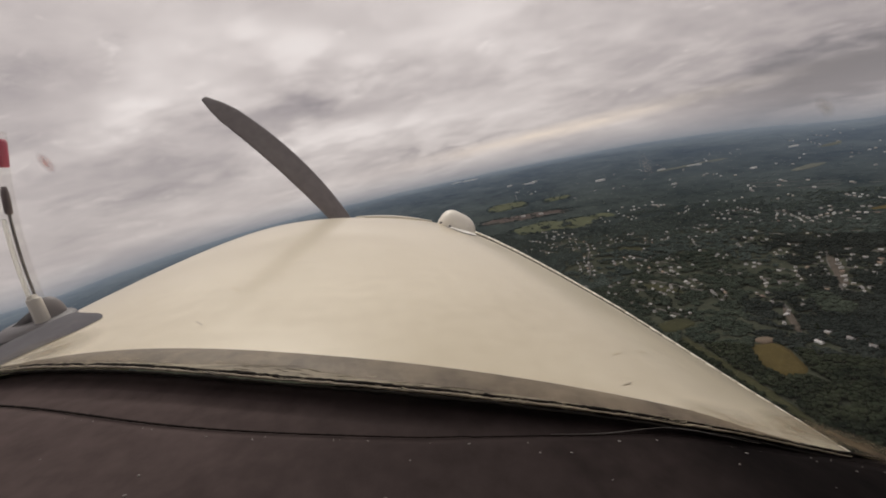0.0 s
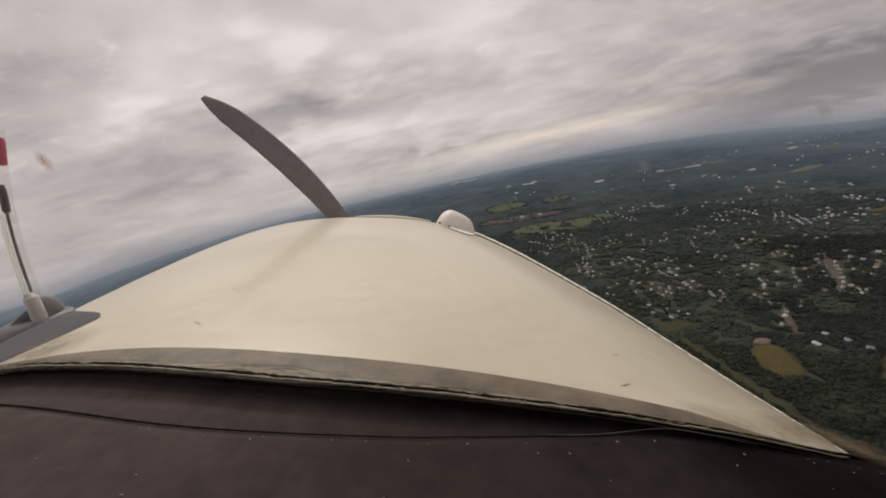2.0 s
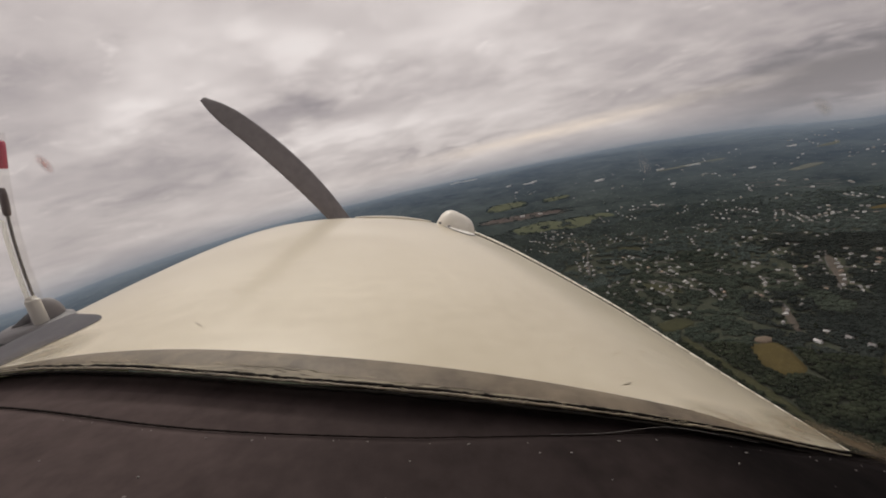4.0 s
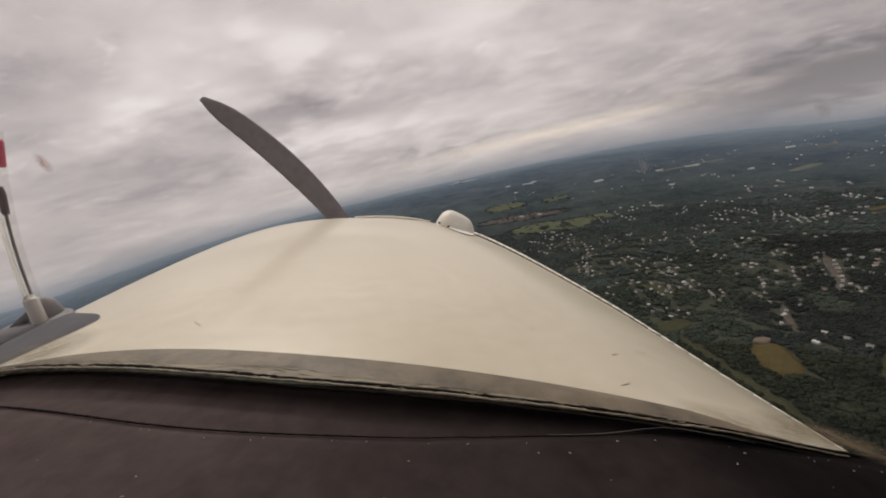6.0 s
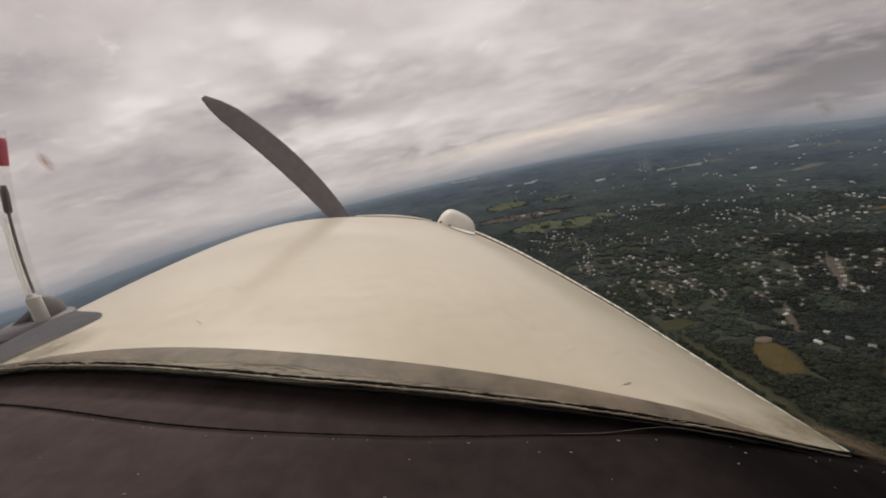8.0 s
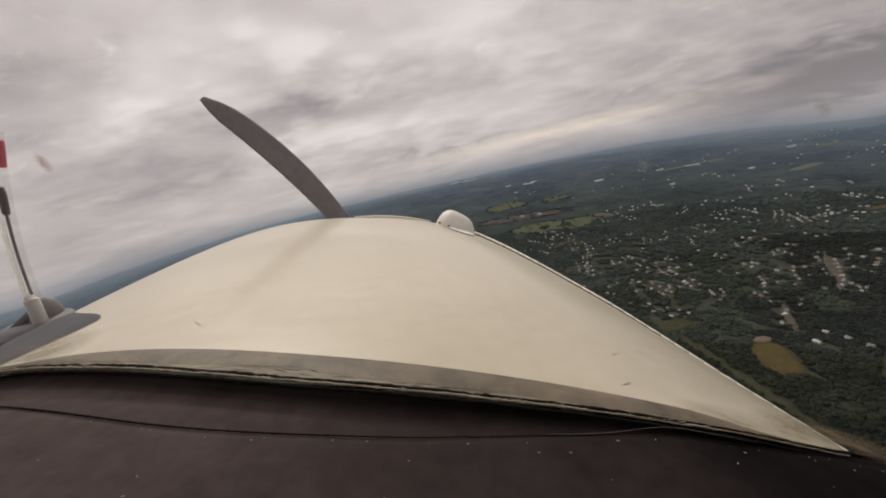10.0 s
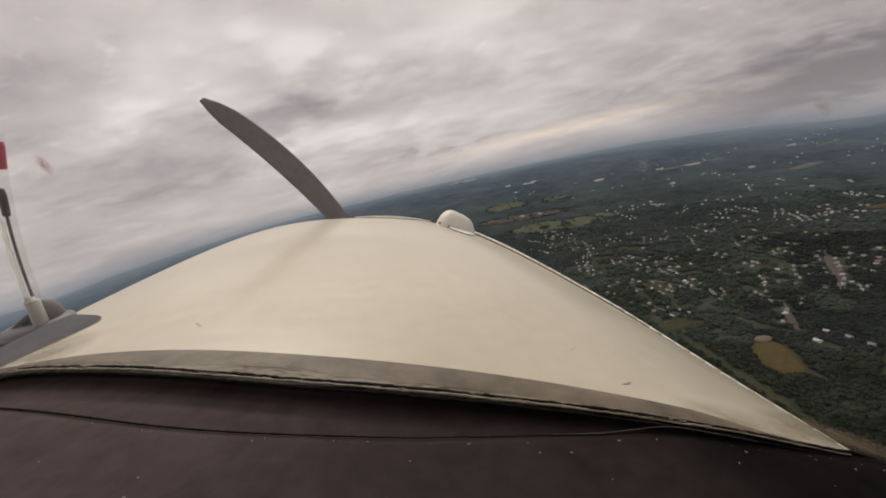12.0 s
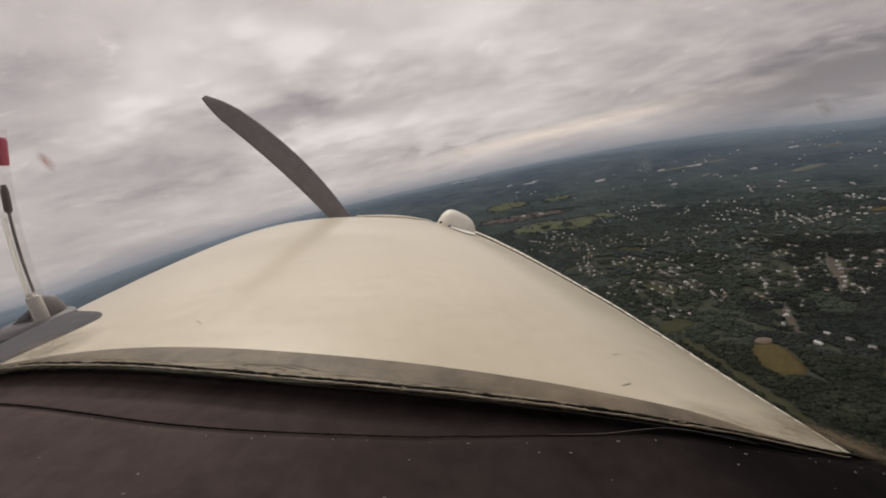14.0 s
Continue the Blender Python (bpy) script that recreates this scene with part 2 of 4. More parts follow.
def tube(bm, points, radius, sides=8, flat=1.0):
    """A tube along points; radius: a number or one for each point; flat squeezes it upright."""
    rings = []
    for k, p in enumerate(points):
        a, b = points[max(0, k - 1)], points[min(len(points) - 1, k + 1)]
        way = (b - a).normalized()
        side = way.cross(Vector((0, 0, 1)) if abs(way.z) < 0.9 else Vector((1, 0, 0))).normalized()
        up = side.cross(way)
        r = radius[k] if isinstance(radius, (list, tuple)) else radius
        rings.append([bm.verts.new(p + r * (math.cos(t) * side + flat * math.sin(t) * up)) for t in (2 * math.pi * i / sides for i in range(sides))])
    for a, b in zip(rings, rings[1:]):
        for i in range(sides):
            bm.faces.new((a[i], a[(i + 1) % sides], b[(i + 1) % sides], b[i]))
    bm.faces.new(rings[0][::-1])
    bm.faces.new(rings[-1])
    bmesh.ops.recalc_face_normals(bm, faces=bm.faces)
    return bm


def blob(bm, centre, size, turn=None, detail=2):
    m = Matrix.Translation(centre) @ (turn or Matrix.Identity(4)) @ Matrix.Diagonal((*size, 1))
    return bmesh.ops.create_icosphere(bm, subdivisions=detail, radius=1, matrix=m)["verts"]


def block(bm, size, centre, turn=0.0):
    m = Matrix.Translation(centre) @ Matrix.Rotation(turn, 4, "Z") @ Matrix.Diagonal((*size, 1))
    bmesh.ops.create_cube(bm, size=1, matrix=m)
    return bm


# ---- the aircraft ----
aircraft = tagged(new("aircraft"), "cream-painted light aircraft in flight, seen from its dark cockpit", "aircraft")
aircraft.matrix_world = CRAFT

NOSE_Y, DECK_Y = 1.5691, 0.35


def cowl_terms(y):
    s = (y - DECK_Y) / (NOSE_Y - DECK_Y)
    return -0.0754 - 0.1463 * s, 0.6052 - 0.0235 * s + 0.0835 * s * s, -0.1397 + 0.065 * s - 0.0886 * s * s


def clip(x, lo, hi):
    return min(hi, max(lo, x))


def ease(a, b, x):
    k = clip((x - a) / (b - a), 0, 1)
    return k * k * (3 - 2 * k)


def droop(u, y):         # the shoulder flattens towards the windscreen
    return 0.0042 * clip((u - 0.60) / 0.13, 0, 1) * clip((0.60 - y) / 0.2, 0, 1)


def hinge_u(y):
    return -0.1897 * y ** 4 + 0.4975 * y ** 3 - 0.4994 * y * y + 0.1699 * y + 0.7254 - 0.003 * math.exp(-((y - 0.33) / 0.10) ** 2)


def cowl_z(x, y):
    mid, wide, top = cowl_terms(y)
    u = (x - mid) / wide
    p = 2.5176 if u < 0 else 2.2185
    return top - 0.3596 + 0.3596 * max(0.0, 1 - abs(u) ** p) ** (1 / p) - droop(u, y)


def cowl_at(u, y):
    mid, wide, _ = cowl_terms(y)
    return Vector((mid + wide * u, y, cowl_z(mid + wide * u, y)))


def foot_line(x):        # the foot of the windscreen, seen from above
    return 0.2547 * x ** 3 + 0.3106 * x * x - 0.1739 * x + 0.2436


def band_line(x):        # the upper edge of the grey band
    return 0.5783 * x ** 3 + 0.1127 * x * x - 0.2179 * x + 0.2748


def shield_line(x):      # the front edge of the glareshield
    return 0.3745 * x ** 3 + 0.2957 * x * x - 0.1738 * x + 0.2376


def seam_line(x):        # the edge of the upper vinyl layer
    return 0.6018 * x ** 3 + 0.7892 * x * x - 0.0344 * x + 0.2123


def cowl_sheet(i, j):
    th = math.pi * i
    c = -math.cos(th)
    p = 2.5176 if c < 0 else 2.2185
    u = math.copysign(abs(c) ** (2 / p), c)
    x = clip(cowl_terms(0.3)[0] + cowl_terms(0.3)[1] * u, -0.42, 0.36)
    y0 = foot_line(x) + 0.002
    y = y0 + (NOSE_Y - y0) * j
    mid, wide, top = cowl_terms(y)
    fall = 2.0 * max(0.0, u - hinge_u(y)) * wide * clip(1.8 - 2 * y, 0, 1)     # the flank turns down past the hinge
    return Vector((mid + wide * u, y, top - 0.3596 + 0.3596 * math.sin(th) ** (2 / p) - fall - droop(u, y)))


cowling = part("cowling", sheet(cowl_sheet, 220, 70), CREAM, aircraft, "smooth cream-painted engine cowling, slightly chipped")


def bowl(i, j):
    th, a = math.pi * i, math.pi / 2 * j
    mid, wide, top = cowl_terms(NOSE_Y)
    c = -math.cos(th)
    p = 2.5176 if c < 0 else 2.2185
    u = math.copysign(abs(c) ** (2 / p), c)
    k = 0.55 + 0.45 * math.cos(a)
    zc = top - 0.3596
    return Vector((mid + wide * u * k, NOSE_Y + 0.10 * math.sin(a), zc + 0.3596 * math.sin(th) ** (2 / p) * k))


part("nose_bowl", sheet(bowl, 60, 8), CREAM, aircraft, "rounded cream nose bowl")

# hinge along the right shoulder: pale knuckles with dark gaps
hinge = bmesh.new()
y = 0.27
while y < 1.44:
    step = 0.017 + 0.04 * (y - 0.27)
    r = 0.0007 + 0.0034 * (y - 0.27)
    pts = [cowl_at(hinge_u(q), q) + Vector((0.5, 0, 0.7)) * r * (1 + 0.9 * clip((y - 0.36) / 0.2, 0, 1)) for q in (y, y + step * 0.48, y + step * 0.97)]
    tube(hinge, pts, r, 6)
    y += step
part("hinge", hinge, CREAM_TRIM, aircraft, "long pale piano hinge along the cowling shoulder")
hinge = bmesh.new()
tube(hinge, [cowl_at(hinge_u(0.27 + 0.03 * k), 0.27 + 0.03 * k) + Vector((0.6, 0, 0.55)) * (0.0012 + 0.0034 * 0.03 * k) for k in range(40)], [0.0007 + 0.0019 * 0.03 * k for k in range(40)], 6)
part("hinge_pin", hinge, RUBBER, aircraft, "dark hinge pin")
lip = bmesh.new()
tube(lip, [cowl_at(-0.05 + 0.045 * k, 1.50) + Vector((0, 0, 0.004)) for k in range(11)], [0.002 + 0.004 * math.sin(math.pi * k / 10) for k in range(11)], 8)
part("cowl_lip", lip, CREAM_TRIM, aircraft, "pale raised lip at the front of the cowling")

# blister over the hinge
bm = bmesh.new()
at = Vector((0.1325, 1.340, -0.186))
turn = Matrix.Rotation(radians(27), 4, "Y")
for v in bmesh.ops.create_icosphere(bm, subdivisions=4, radius=1)["verts"]:
    x, y, z = v.co
    k = (abs(x) ** 2.9 + abs(y) ** 2.3 + abs(z) ** 2.9) ** (-1 / 2.6)
    q = Vector((x * k * (0.071 - 0.012 * max(0, z)), y * k * 0.062, z * k * (0.062 if z > 0 else 0.03)))
    v.co = at + turn @ q + Vector((-0.01 * max(0, z), 0, 0))
blister = part("blister", bm, CREAM_TRIM, aircraft, "rounded cream blister riveted over the hinge")
for k in range(3):
    bm = bmesh.new()
    blob(bm, Vector((0.0716 + 0.0305 * k, 1.262, -0.1530 - 0.012 * k)), (0.0050, 0.004, 0.0036), None, 2)
    part("rivet", bm, SLATE, blister, "dark rivet head")


def flange(lift, grow):
    def spot(i, j):
        x, y = 0.078 + 0.105 * i, 1.40 - 0.17 * i + 0.02 - (0.02 + (0.20 + grow) * math.sin(math.pi * clip(i, 0.02, 0.98)) ** 0.7) * j
        return Vector((x, y, cowl_z(x, y) + lift * (1 - 0.6 * j)))
    return sheet(spot, 24, 10)


part("flange_joint", flange(0.0020, 0.03), RUBBER, blister, "thin dark sealant line round the flange")
bm = flange(0.0038, 0.0)
part("blister_flange", bm, FLANGE, blister, "flat flange at the foot of the blister")

# chips and scuffs
def scuff(x, y, along, across, turn, material, label):
    bm = bmesh.new()
    n, rim = 12, []
    for k in range(n):
        t = 2 * math.pi * k / n
        r = 0.75 + 0.35 * noise.noise(Vector((x * 50 + math.cos(t), y * 50 + math.sin(t), 0)))
        a, b = along * r * math.cos(t), across * r * math.sin(t)
        px, py = x + a * math.cos(turn) - b * math.sin(turn), y + a * math.sin(turn) + b * math.cos(turn)
        rim.append(bm.verts.new((px, py, cowl_z(px, py) + 0.0005)))
    mid = bm.verts.new((x, y, cowl_z(x, y) + 0.0006))
    for k in range(n):
        bm.faces.new((rim[k], rim[(k + 1) % n], mid))
    part("paint_chip", bm, material, cowling, label)


for row in ((-0.221, 0.372, 0.013, 0.0012, -0.76), (0.113, 0.354, 0.0034, 0.0014, 0.5), (0.163, 0.266, 0.0080, 0.0010, 0.51)):
    scuff(*row, CHIP, "small dark chip in the cream paint")
for row in ((-0.231, 0.473, 0.024, 0.0011, -0.85), (0.184, 0.322, 0.009, 0.0012, 0.5), (0.220, 0.340, 0.008, 0.0018, 0.4),
            (0.129, 0.309, 0.005, 0.0010, 0.2), (0.140, 0.318, 0.004, 0.0009, 0.5), (0.121, 0.298, 0.003, 0.0008, 0.3)):
    scuff(*row, SCUFF, "faint scuff in the cream paint")
rng = random.Random(21)
for k in range(26):      # crusts of dirt where the skin meets the windscreen
    x = 0.185 + 0.110 * rng.random()
    scuff(x, foot_line(x) + 0.006 + 0.012 * rng.random(), rng.uniform(0.002, 0.006), rng.uniform(0.0006, 0.0013), rng.uniform(-0.5, 0.1), SCUFF if k % 3 else CHIP, "thin crust of brown dirt")


# grey band, seal and trim at the foot of the windscreen
def band(i, j):
    x = -0.40 + 0.74 * i
    a = foot_line(x)
    wavy = 0.13 + 0.22 * math.exp(-((x + 0.115) / 0.085) ** 2) + 0.08 * noise.noise(Vector((x * 14, 0, 0))) + 0.05 * noise.noise(Vector((x * 60, 3, 0)))
    y = a + max(0.0006, (band_line(x) - a) * (1 - 0.75 * ease(0.19, 0.27, x))) * (wavy + (1 - wavy) * j)
    return Vector((x, y, cowl_z(x, y) + 0.0004 + 0.0008 * math.sin(math.pi * j)))


def bead(i, j):
    x = -0.42 + 0.76 * i
    a = foot_line(x)
    y = a - 0.002 + (0.010 + 0.014 * math.exp(-((x + 0.115) / 0.10) ** 2)) * j + 0.0015 * j * noise.noise(Vector((x * 40, 1, 0)))
    return Vector((x, y, cowl_z(x, y) + 0.0006 * (1 - j) + 0.0003 * noise.noise(Vector((x * 90, j * 3, 0))) * (1 - j) - 0.0006 * j ** 6))


part("sealant", sheet(bead, 260, 8), GRIME, aircraft, "grimy cream sealant along the windscreen foot")
part("windscreen_fairing", sheet(band, 90, 8), BAND, aircraft, "weathered grey-brown painted strip at the windscreen foot")


def along(fn, lift, back=0.0, n=260, lo=-0.47, hi=0.46):
    out = []
    for k in range(n + 1):
        x = lo + (hi - lo) * k / n
        out.append(Vector((x, fn(x) - back, deck_z(x) + lift + 0.0006 * noise.noise(Vector((x * 25, lift * 900, 0))) + 0.0005 * noise.noise(Vector((x * 110, lift * 700, 5))) + 0.0004 * noise.noise(Vector((x * 330, lift * 500, 8))))))
    return out


def deck_z(x):
    q = clip(x, -0.40, 0.30)
    z = cowl_z(q, shield_line(q))
    return z + 0.05 * clip(x - 0.26, 0.0, 0.04) - 0.27 * max(0.0, x - 0.30) - 0.2 * max(0.0, -0.40 - x)


def sink(x):             # how deep the vinyl lies below the seal, shallower to the right
    return clip(1 - x / 0.33, 0.06, 1)


def ragged(way, r, wear, seed):
    """Radii that thin out to the right and wear unevenly."""
    return [r * (1 - 0.55 * clip((p.x - 0.05) / 0.3, 0, 1)) * (1 + wear * noise.noise(Vector((p.x * 45, seed, 0))) + 0.7 * wear * noise.noise(Vector((p.x * 190, seed, 2)))) for p in way]


for lift, back, r in ((0.0005, 0.0004, 0.0016), (-0.0016, 0.0058, 0.0013)):
    bm = bmesh.new()
    way = along(foot_line, lift, back, 520)
    tube(bm, way, ragged(way, r, 0.45, back * 900), 8)
    part("seal", bm, RUBBER, aircraft, "crumbling black rubber windscreen seal")
for lift, back, r in ((0.0017, 0.0000, 0.00045), (0.0004, 0.0033, 0.0011)):
    bm = bmesh.new()
    way = along(foot_line, lift, back, 520, hi=0.312)
    tube(bm, way, ragged(way, r, 0.8 if r < 0.001 else 0.4, back * 700 + 5), 7)
    part("trim_strip", bm, TRIM, aircraft, "thin worn pale trim strip along the seal")
bm = bmesh.new()
for k in range(170):     # flakes of paint and rubber caught in the joint
    x = rng.uniform(-0.42, 0.20)
    r = rng.uniform(0.0003, 0.0008)
    blob(bm, Vector((x, foot_line(x) - rng.uniform(-0.002, 0.0045), deck_z(x) + 0.0012)), (r * rng.uniform(1.5, 5), r, r * 0.5), Matrix.Rotation(rng.uniform(-0.5, 0.3), 4, "Z"), 1)
for k in range(90):     # long rubbed streaks beside it
    x = rng.uniform(-0.36, 0.06)
    y = foot_line(x) + rng.uniform(0.001, 0.004 + 0.012 * math.exp(-((x + 0.13) / 0.11) ** 2))
    blob(bm, Vector((x, y, cowl_z(x, y) + 0.0006)), (rng.uniform(0.002, 0.009), rng.uniform(0.0002, 0.0004), 0.0002), Matrix.Rotation(-0.22 + 0.5 * x + rng.uniform(-0.06, 0.06), 4, "Z"), 1)
tagged(part("joint_grit", bm, FLAKE, aircraft, "grit of old paint and rubber in the joint", False), kind="stuff")


# glareshield: a lower vinyl layer, and an upper layer with a stitched edge
def shield(i, j):
    x = -0.75 + 1.5 * i
    q = clip(x, -0.42, 0.34)
    y0 = shield_line(q) - 0.002
    if j < 0.12:             # turned-up front edge, tucked under the seal
        k = j / 0.12
        lee = clip(-x / 0.12, 0, 1)
        return Vector((x, foot_line(q) + 0.004 + (y0 - 0.008 - foot_line(q) - 0.004) * k, deck_z(x) - (0.0035 + 0.0035 * lee + (0.0105 - 0.0035 * lee) * k ** (0.75 - 0.45 * lee)) * sink(x) - 0.0005 * k))
    y = y0 - 0.008 + (-0.02 - y0 + 0.008) * (j - 0.12) / 0.88
    return Vector((x, y, deck_z(x) - (0.014 + 0.0022 * clip(-x / 0.12, 0, 1) * math.exp(-(y0 - 0.008 - y) / 0.006)) * sink(x) - 0.06 * (y0 - y) + 0.0015 * noise.noise(Vector((x * 9, y * 12, 3)))))


glareshield = part("glareshield", sheet(shield, 100, 50, 0.012), VINYL, aircraft, "dusty dark brown vinyl glareshield with shade painted to the right")


def layer_edge(x):
    seam = (seam_line(clip(x, -0.5, 0.03)) if x < 0.03 else 0.2112 + 0.0075 * ease(0.090, 0.195, x)) - 0.0016 * math.exp(-((x - 0.035) / 0.075) ** 2) - 0.0034 * math.exp(-((x + 0.17) / 0.09) ** 2)
    return min(seam, shield_line(clip(x, -0.42, 0.34)) - 0.002)


def upper(i, j):
    x = -0.75 + 1.5 * i
    q = clip(x, -0.42, 0.34)
    y0, y1 = shield_line(q) - 0.002, layer_edge(x)
    y = y1 + (-0.015 - y1) * j
    lip = 0.0025 if j > 0 else 0.0004
    return Vector((x, y, deck_z(x) - 0.0132 * sink(x) - 0.06 * (y0 - y) + lip * sink(x) * min(1, j * 24) + 0.0015 * noise.noise(Vector((x * 9, y * 12, 3)))))


pad = part("glareshield_cover", sheet(upper, 140, 36, 0.0015), VINYL, aircraft, "dusty dark brown vinyl cover layer, shade painted to the right, with a stitched edge")
bm = bmesh.new()
edge = []
for k in range(401):
    x = -0.6 + 1.0 * k / 400
    edge.append(Vector((x, layer_edge(x) + 0.0006, deck_z(x) - 0.0118 * sink(x) - 0.06 * (shield_line(clip(x, -0.42, 0.34)) - layer_edge(x)) + 0.0001 * math.sin(k * 2.1))))
tube(bm, edge, [(0.0008 - 0.0004 * clip((p.x + 0.25) / 0.25, 0, 1)) * (1 + 0.5 * noise.noise(Vector((p.x * 260, 0, 0)))) for p in edge], 6)
part("cover_hem", bm, HEM, pad, "thin black hem of the cover")
# pale strand added as the highlight along the raised edge of the cover
bm = bmesh.new()
edge_glint = []
for k in range(91):
    x = 0.080 + 0.150 * k / 90
    y = min(layer_edge(x), 0.2235)
    edge_glint.append(Vector((x, y + 0.0002, deck_z(x) - 0.0112 * sink(x) * (1 - 0.85 * ease(0.108, 0.186, x)) - 0.06 * (shield_line(x) - y) + 0.0008 - 0.03 * max(0.0, x - 0.175))))
tube(bm, edge_glint, [0.00005 + 0.00019 * math.sin(math.pi * k / 90) ** 0.5 for k in range(91)], 6)
part("edge_glint", bm, EDGE_GLINT, pad, "thin pale strand as the highlight on the cover's edge")
rng = random.Random(4)
for k in range(66):
    bm = bmesh.new()
    x, y = rng.uniform(-0.42, 0.36), rng.uniform(0.12, 0.23)
    i, j = (x + 0.75) / 1.5, 0.0
    y1 = layer_edge(x)
    j = clip((y - y1) / (-0.015 - y1), 0.03, 1) if k % 3 else 0.012 + 0.01 * rng.random()
    s = rng.uniform(0.00028, 0.0007) * (1 if k % 3 else 0.7)
    blob(bm, upper(i, j) + Vector((0, 0, 0.0002)), (s * rng.uniform(1, 2), s, s * 0.5), Matrix.Rotation(rng.uniform(0, 3), 4, "Z"), 2)
    part("dust_speck", bm, DUST, glareshield)


# windscreen and cabin
def screen(i, j):
    x = -0.95 + 1.65 * i
    y = foot_line(clip(x, -0.6, 0.5)) + 0.002
    z = deck_z(clip(x, -0.6, 0.5)) + 0.001
    return Vector((x, y - 0.24 * j ** 1.4, z + (0.46 - z) * j))


windscreen = part("windscreen", sheet(screen, 40, 16), GLASS, aircraft, "clear curved windscreen with a few smears")
windscreen.visible_shadow = False
for x, z, wide, high, turn, tint, cover in ((-0.2345, 0.0104, 0.0105, 0.0034, -0.75, (0.50, 0.26, 0.24), 0.75), (0.190, 0.030, 0.0050, 0.0060, 0.2, (0.42, 0.38, 0.29), 0.35),
                                            (0.1157, 0.0045, 0.0035, 0.0075, 0.1, (0.46, 0.48, 0.52), 0.3),
                                            (0.322, -0.1985, 0.060, 0.0075, -0.40, (0.24, 0.195, 0.14), 0.95), (-0.320, -0.1435, 0.050, 0.011, 0.34, (0.40, 0.36, 0.28), 0.7), (0.262, -0.1765, 0.034, 0.0075, -0.40, (0.34, 0.275, 0.19), 0.6),
                                            (0.217, -0.168, 0.05, 0.0085, -0.30, (0.40, 0.32, 0.22), 0.45)):
    bm = bmesh.new()
    bmesh.ops.create_circle(bm, cap_ends=True, segments=20, radius=1)
    spot = part("smear", bm, smear("dirt_film", tint, cover), windscreen, "faint smear of dirt on the glass")
    i = (x + 0.95) / 1.65
    z0 = screen(i, 0).z
    spot.matrix_local = Matrix.Translation(screen(i, (z - z0) / (0.46 - z0)) + Vector((0, -0.003, 0))) @ Matrix.Rotation(radians(62), 4, "X") @ Matrix.Rotation(turn, 4, "Z") @ Matrix.Diagonal((wide, high, 1, 1))
    spot.visible_shadow = False

bm = bmesh.new()
block(bm, (1.7, 1.5, 0.03), (-0.1, -0.78, 0.49))
part("cabin_roof", bm, CABIN, aircraft, "dark cabin roof lining", False)
bm = bmesh.new()
block(bm, (1.6, 0.04, 1.3), (-0.1, -1.5, -0.15))
part("cabin_bulkhead", bm, CABIN, aircraft, "dark rear cabin wall", False)
# unseen sides; the right one is raised to the roof to shade the vinyl
for x, high in ((-0.92, 0.55), (0.72, 1.27)):
    bm = bmesh.new()
    block(bm, (0.04, 1.44, high), (x, -0.76, -0.805 + high / 2))
    part("cabin_side", bm, CABIN, aircraft, "unseen dark cabin side", False)
# unseen panel added on the right to keep side light off the vinyl
bm = bmesh.new()
block(bm, (0.05, 0.9, 0.85), (0.49, -0.23, 0.05))
part("side_blocker", bm, CABIN, aircraft, "unseen dark panel added to block side light", False)
bm = bmesh.new()
block(bm, (1.6, 1.5, 0.04), (-0.1, -0.76, -0.82))
part("cabin_floor", bm, CABIN, aircraft, "dark cabin floor", False)
bm = bmesh.new()
block(bm, (1.45, 0.02, 0.5), (0.0, 0.0, -0.48))
part("instrument_panel", bm, CABIN, aircraft, "dark instrument panel below the glareshield", False)

# float gauge on the left shoulder of the cowling
MAST = Vector((-0.5160, 0.5283, -0.1918))
LEANING = Matrix.Translation(MAST) @ Matrix.Scale(0.945, 4)


rim = [Vector(p) for p in ((-0.364, 0.446), (-0.367, 0.410), (-0.377, 0.383), (-0.387, 0.36), (-0.391, 0.337), (-0.42, 0.31), (-0.50, 0.30), (-0.57, 0.36), (-0.60, 0.46), (-0.58, 0.56), (-0.52, 0.575), (-0.45, 0.505))]
for _ in range(2):               # round the corners
    rim = [p.lerp(q, f) for p, q in zip(rim, rim[1:] + rim[:1]) for f in (0.25, 0.75)]


def plate_at(i, j):
    """A leaf-shaped plate that lies on the shoulder; its tip points to the nose."""
    p = Vector((-0.47, 0.43)).lerp(rim[round(i * len(rim)) % len(rim)], j)
    return Vector((p.x, p.y, cowl_z(p.x, p.y) + 0.0035 - 0.003 * j ** 8))


gauge = part("fuel_gauge", sheet(plate_at, len(rim), 10), SLATE, aircraft, "float fuel gauge on a slate-grey plate, red-tipped")
tilt = Matrix.Rotation(radians(-10.0), 4, "Y") @ Matrix.Rotation(radians(9.0), 4, "X")


def gauge_part(name, bm, material, label, m=LEANING, bowed=False):
    if bowed:                    # the stem leans out and bows back
        for v in bm.verts:
            v.co.x -= 0.70 * max(0.0, v.co.z) * (0.2685 - v.co.z) + 0.036 * max(0.0, v.co.z)
    bm.transform(m)
    return part(name, bm, material, gauge, label)


def rounded(bm, offset):
    bmesh.ops.bevel(bm, geom=[e for e in bm.edges if e.calc_face_angle(0) > 0.7], offset=offset, segments=2, affect="EDGES")
    return bm


def turned(*rings):
    """A body of rotation: (height, radius) rows."""
    return tube(bmesh.new(), [Vector((0, 0, z)) for z, _ in rings], [r for _, r in rings], 22)


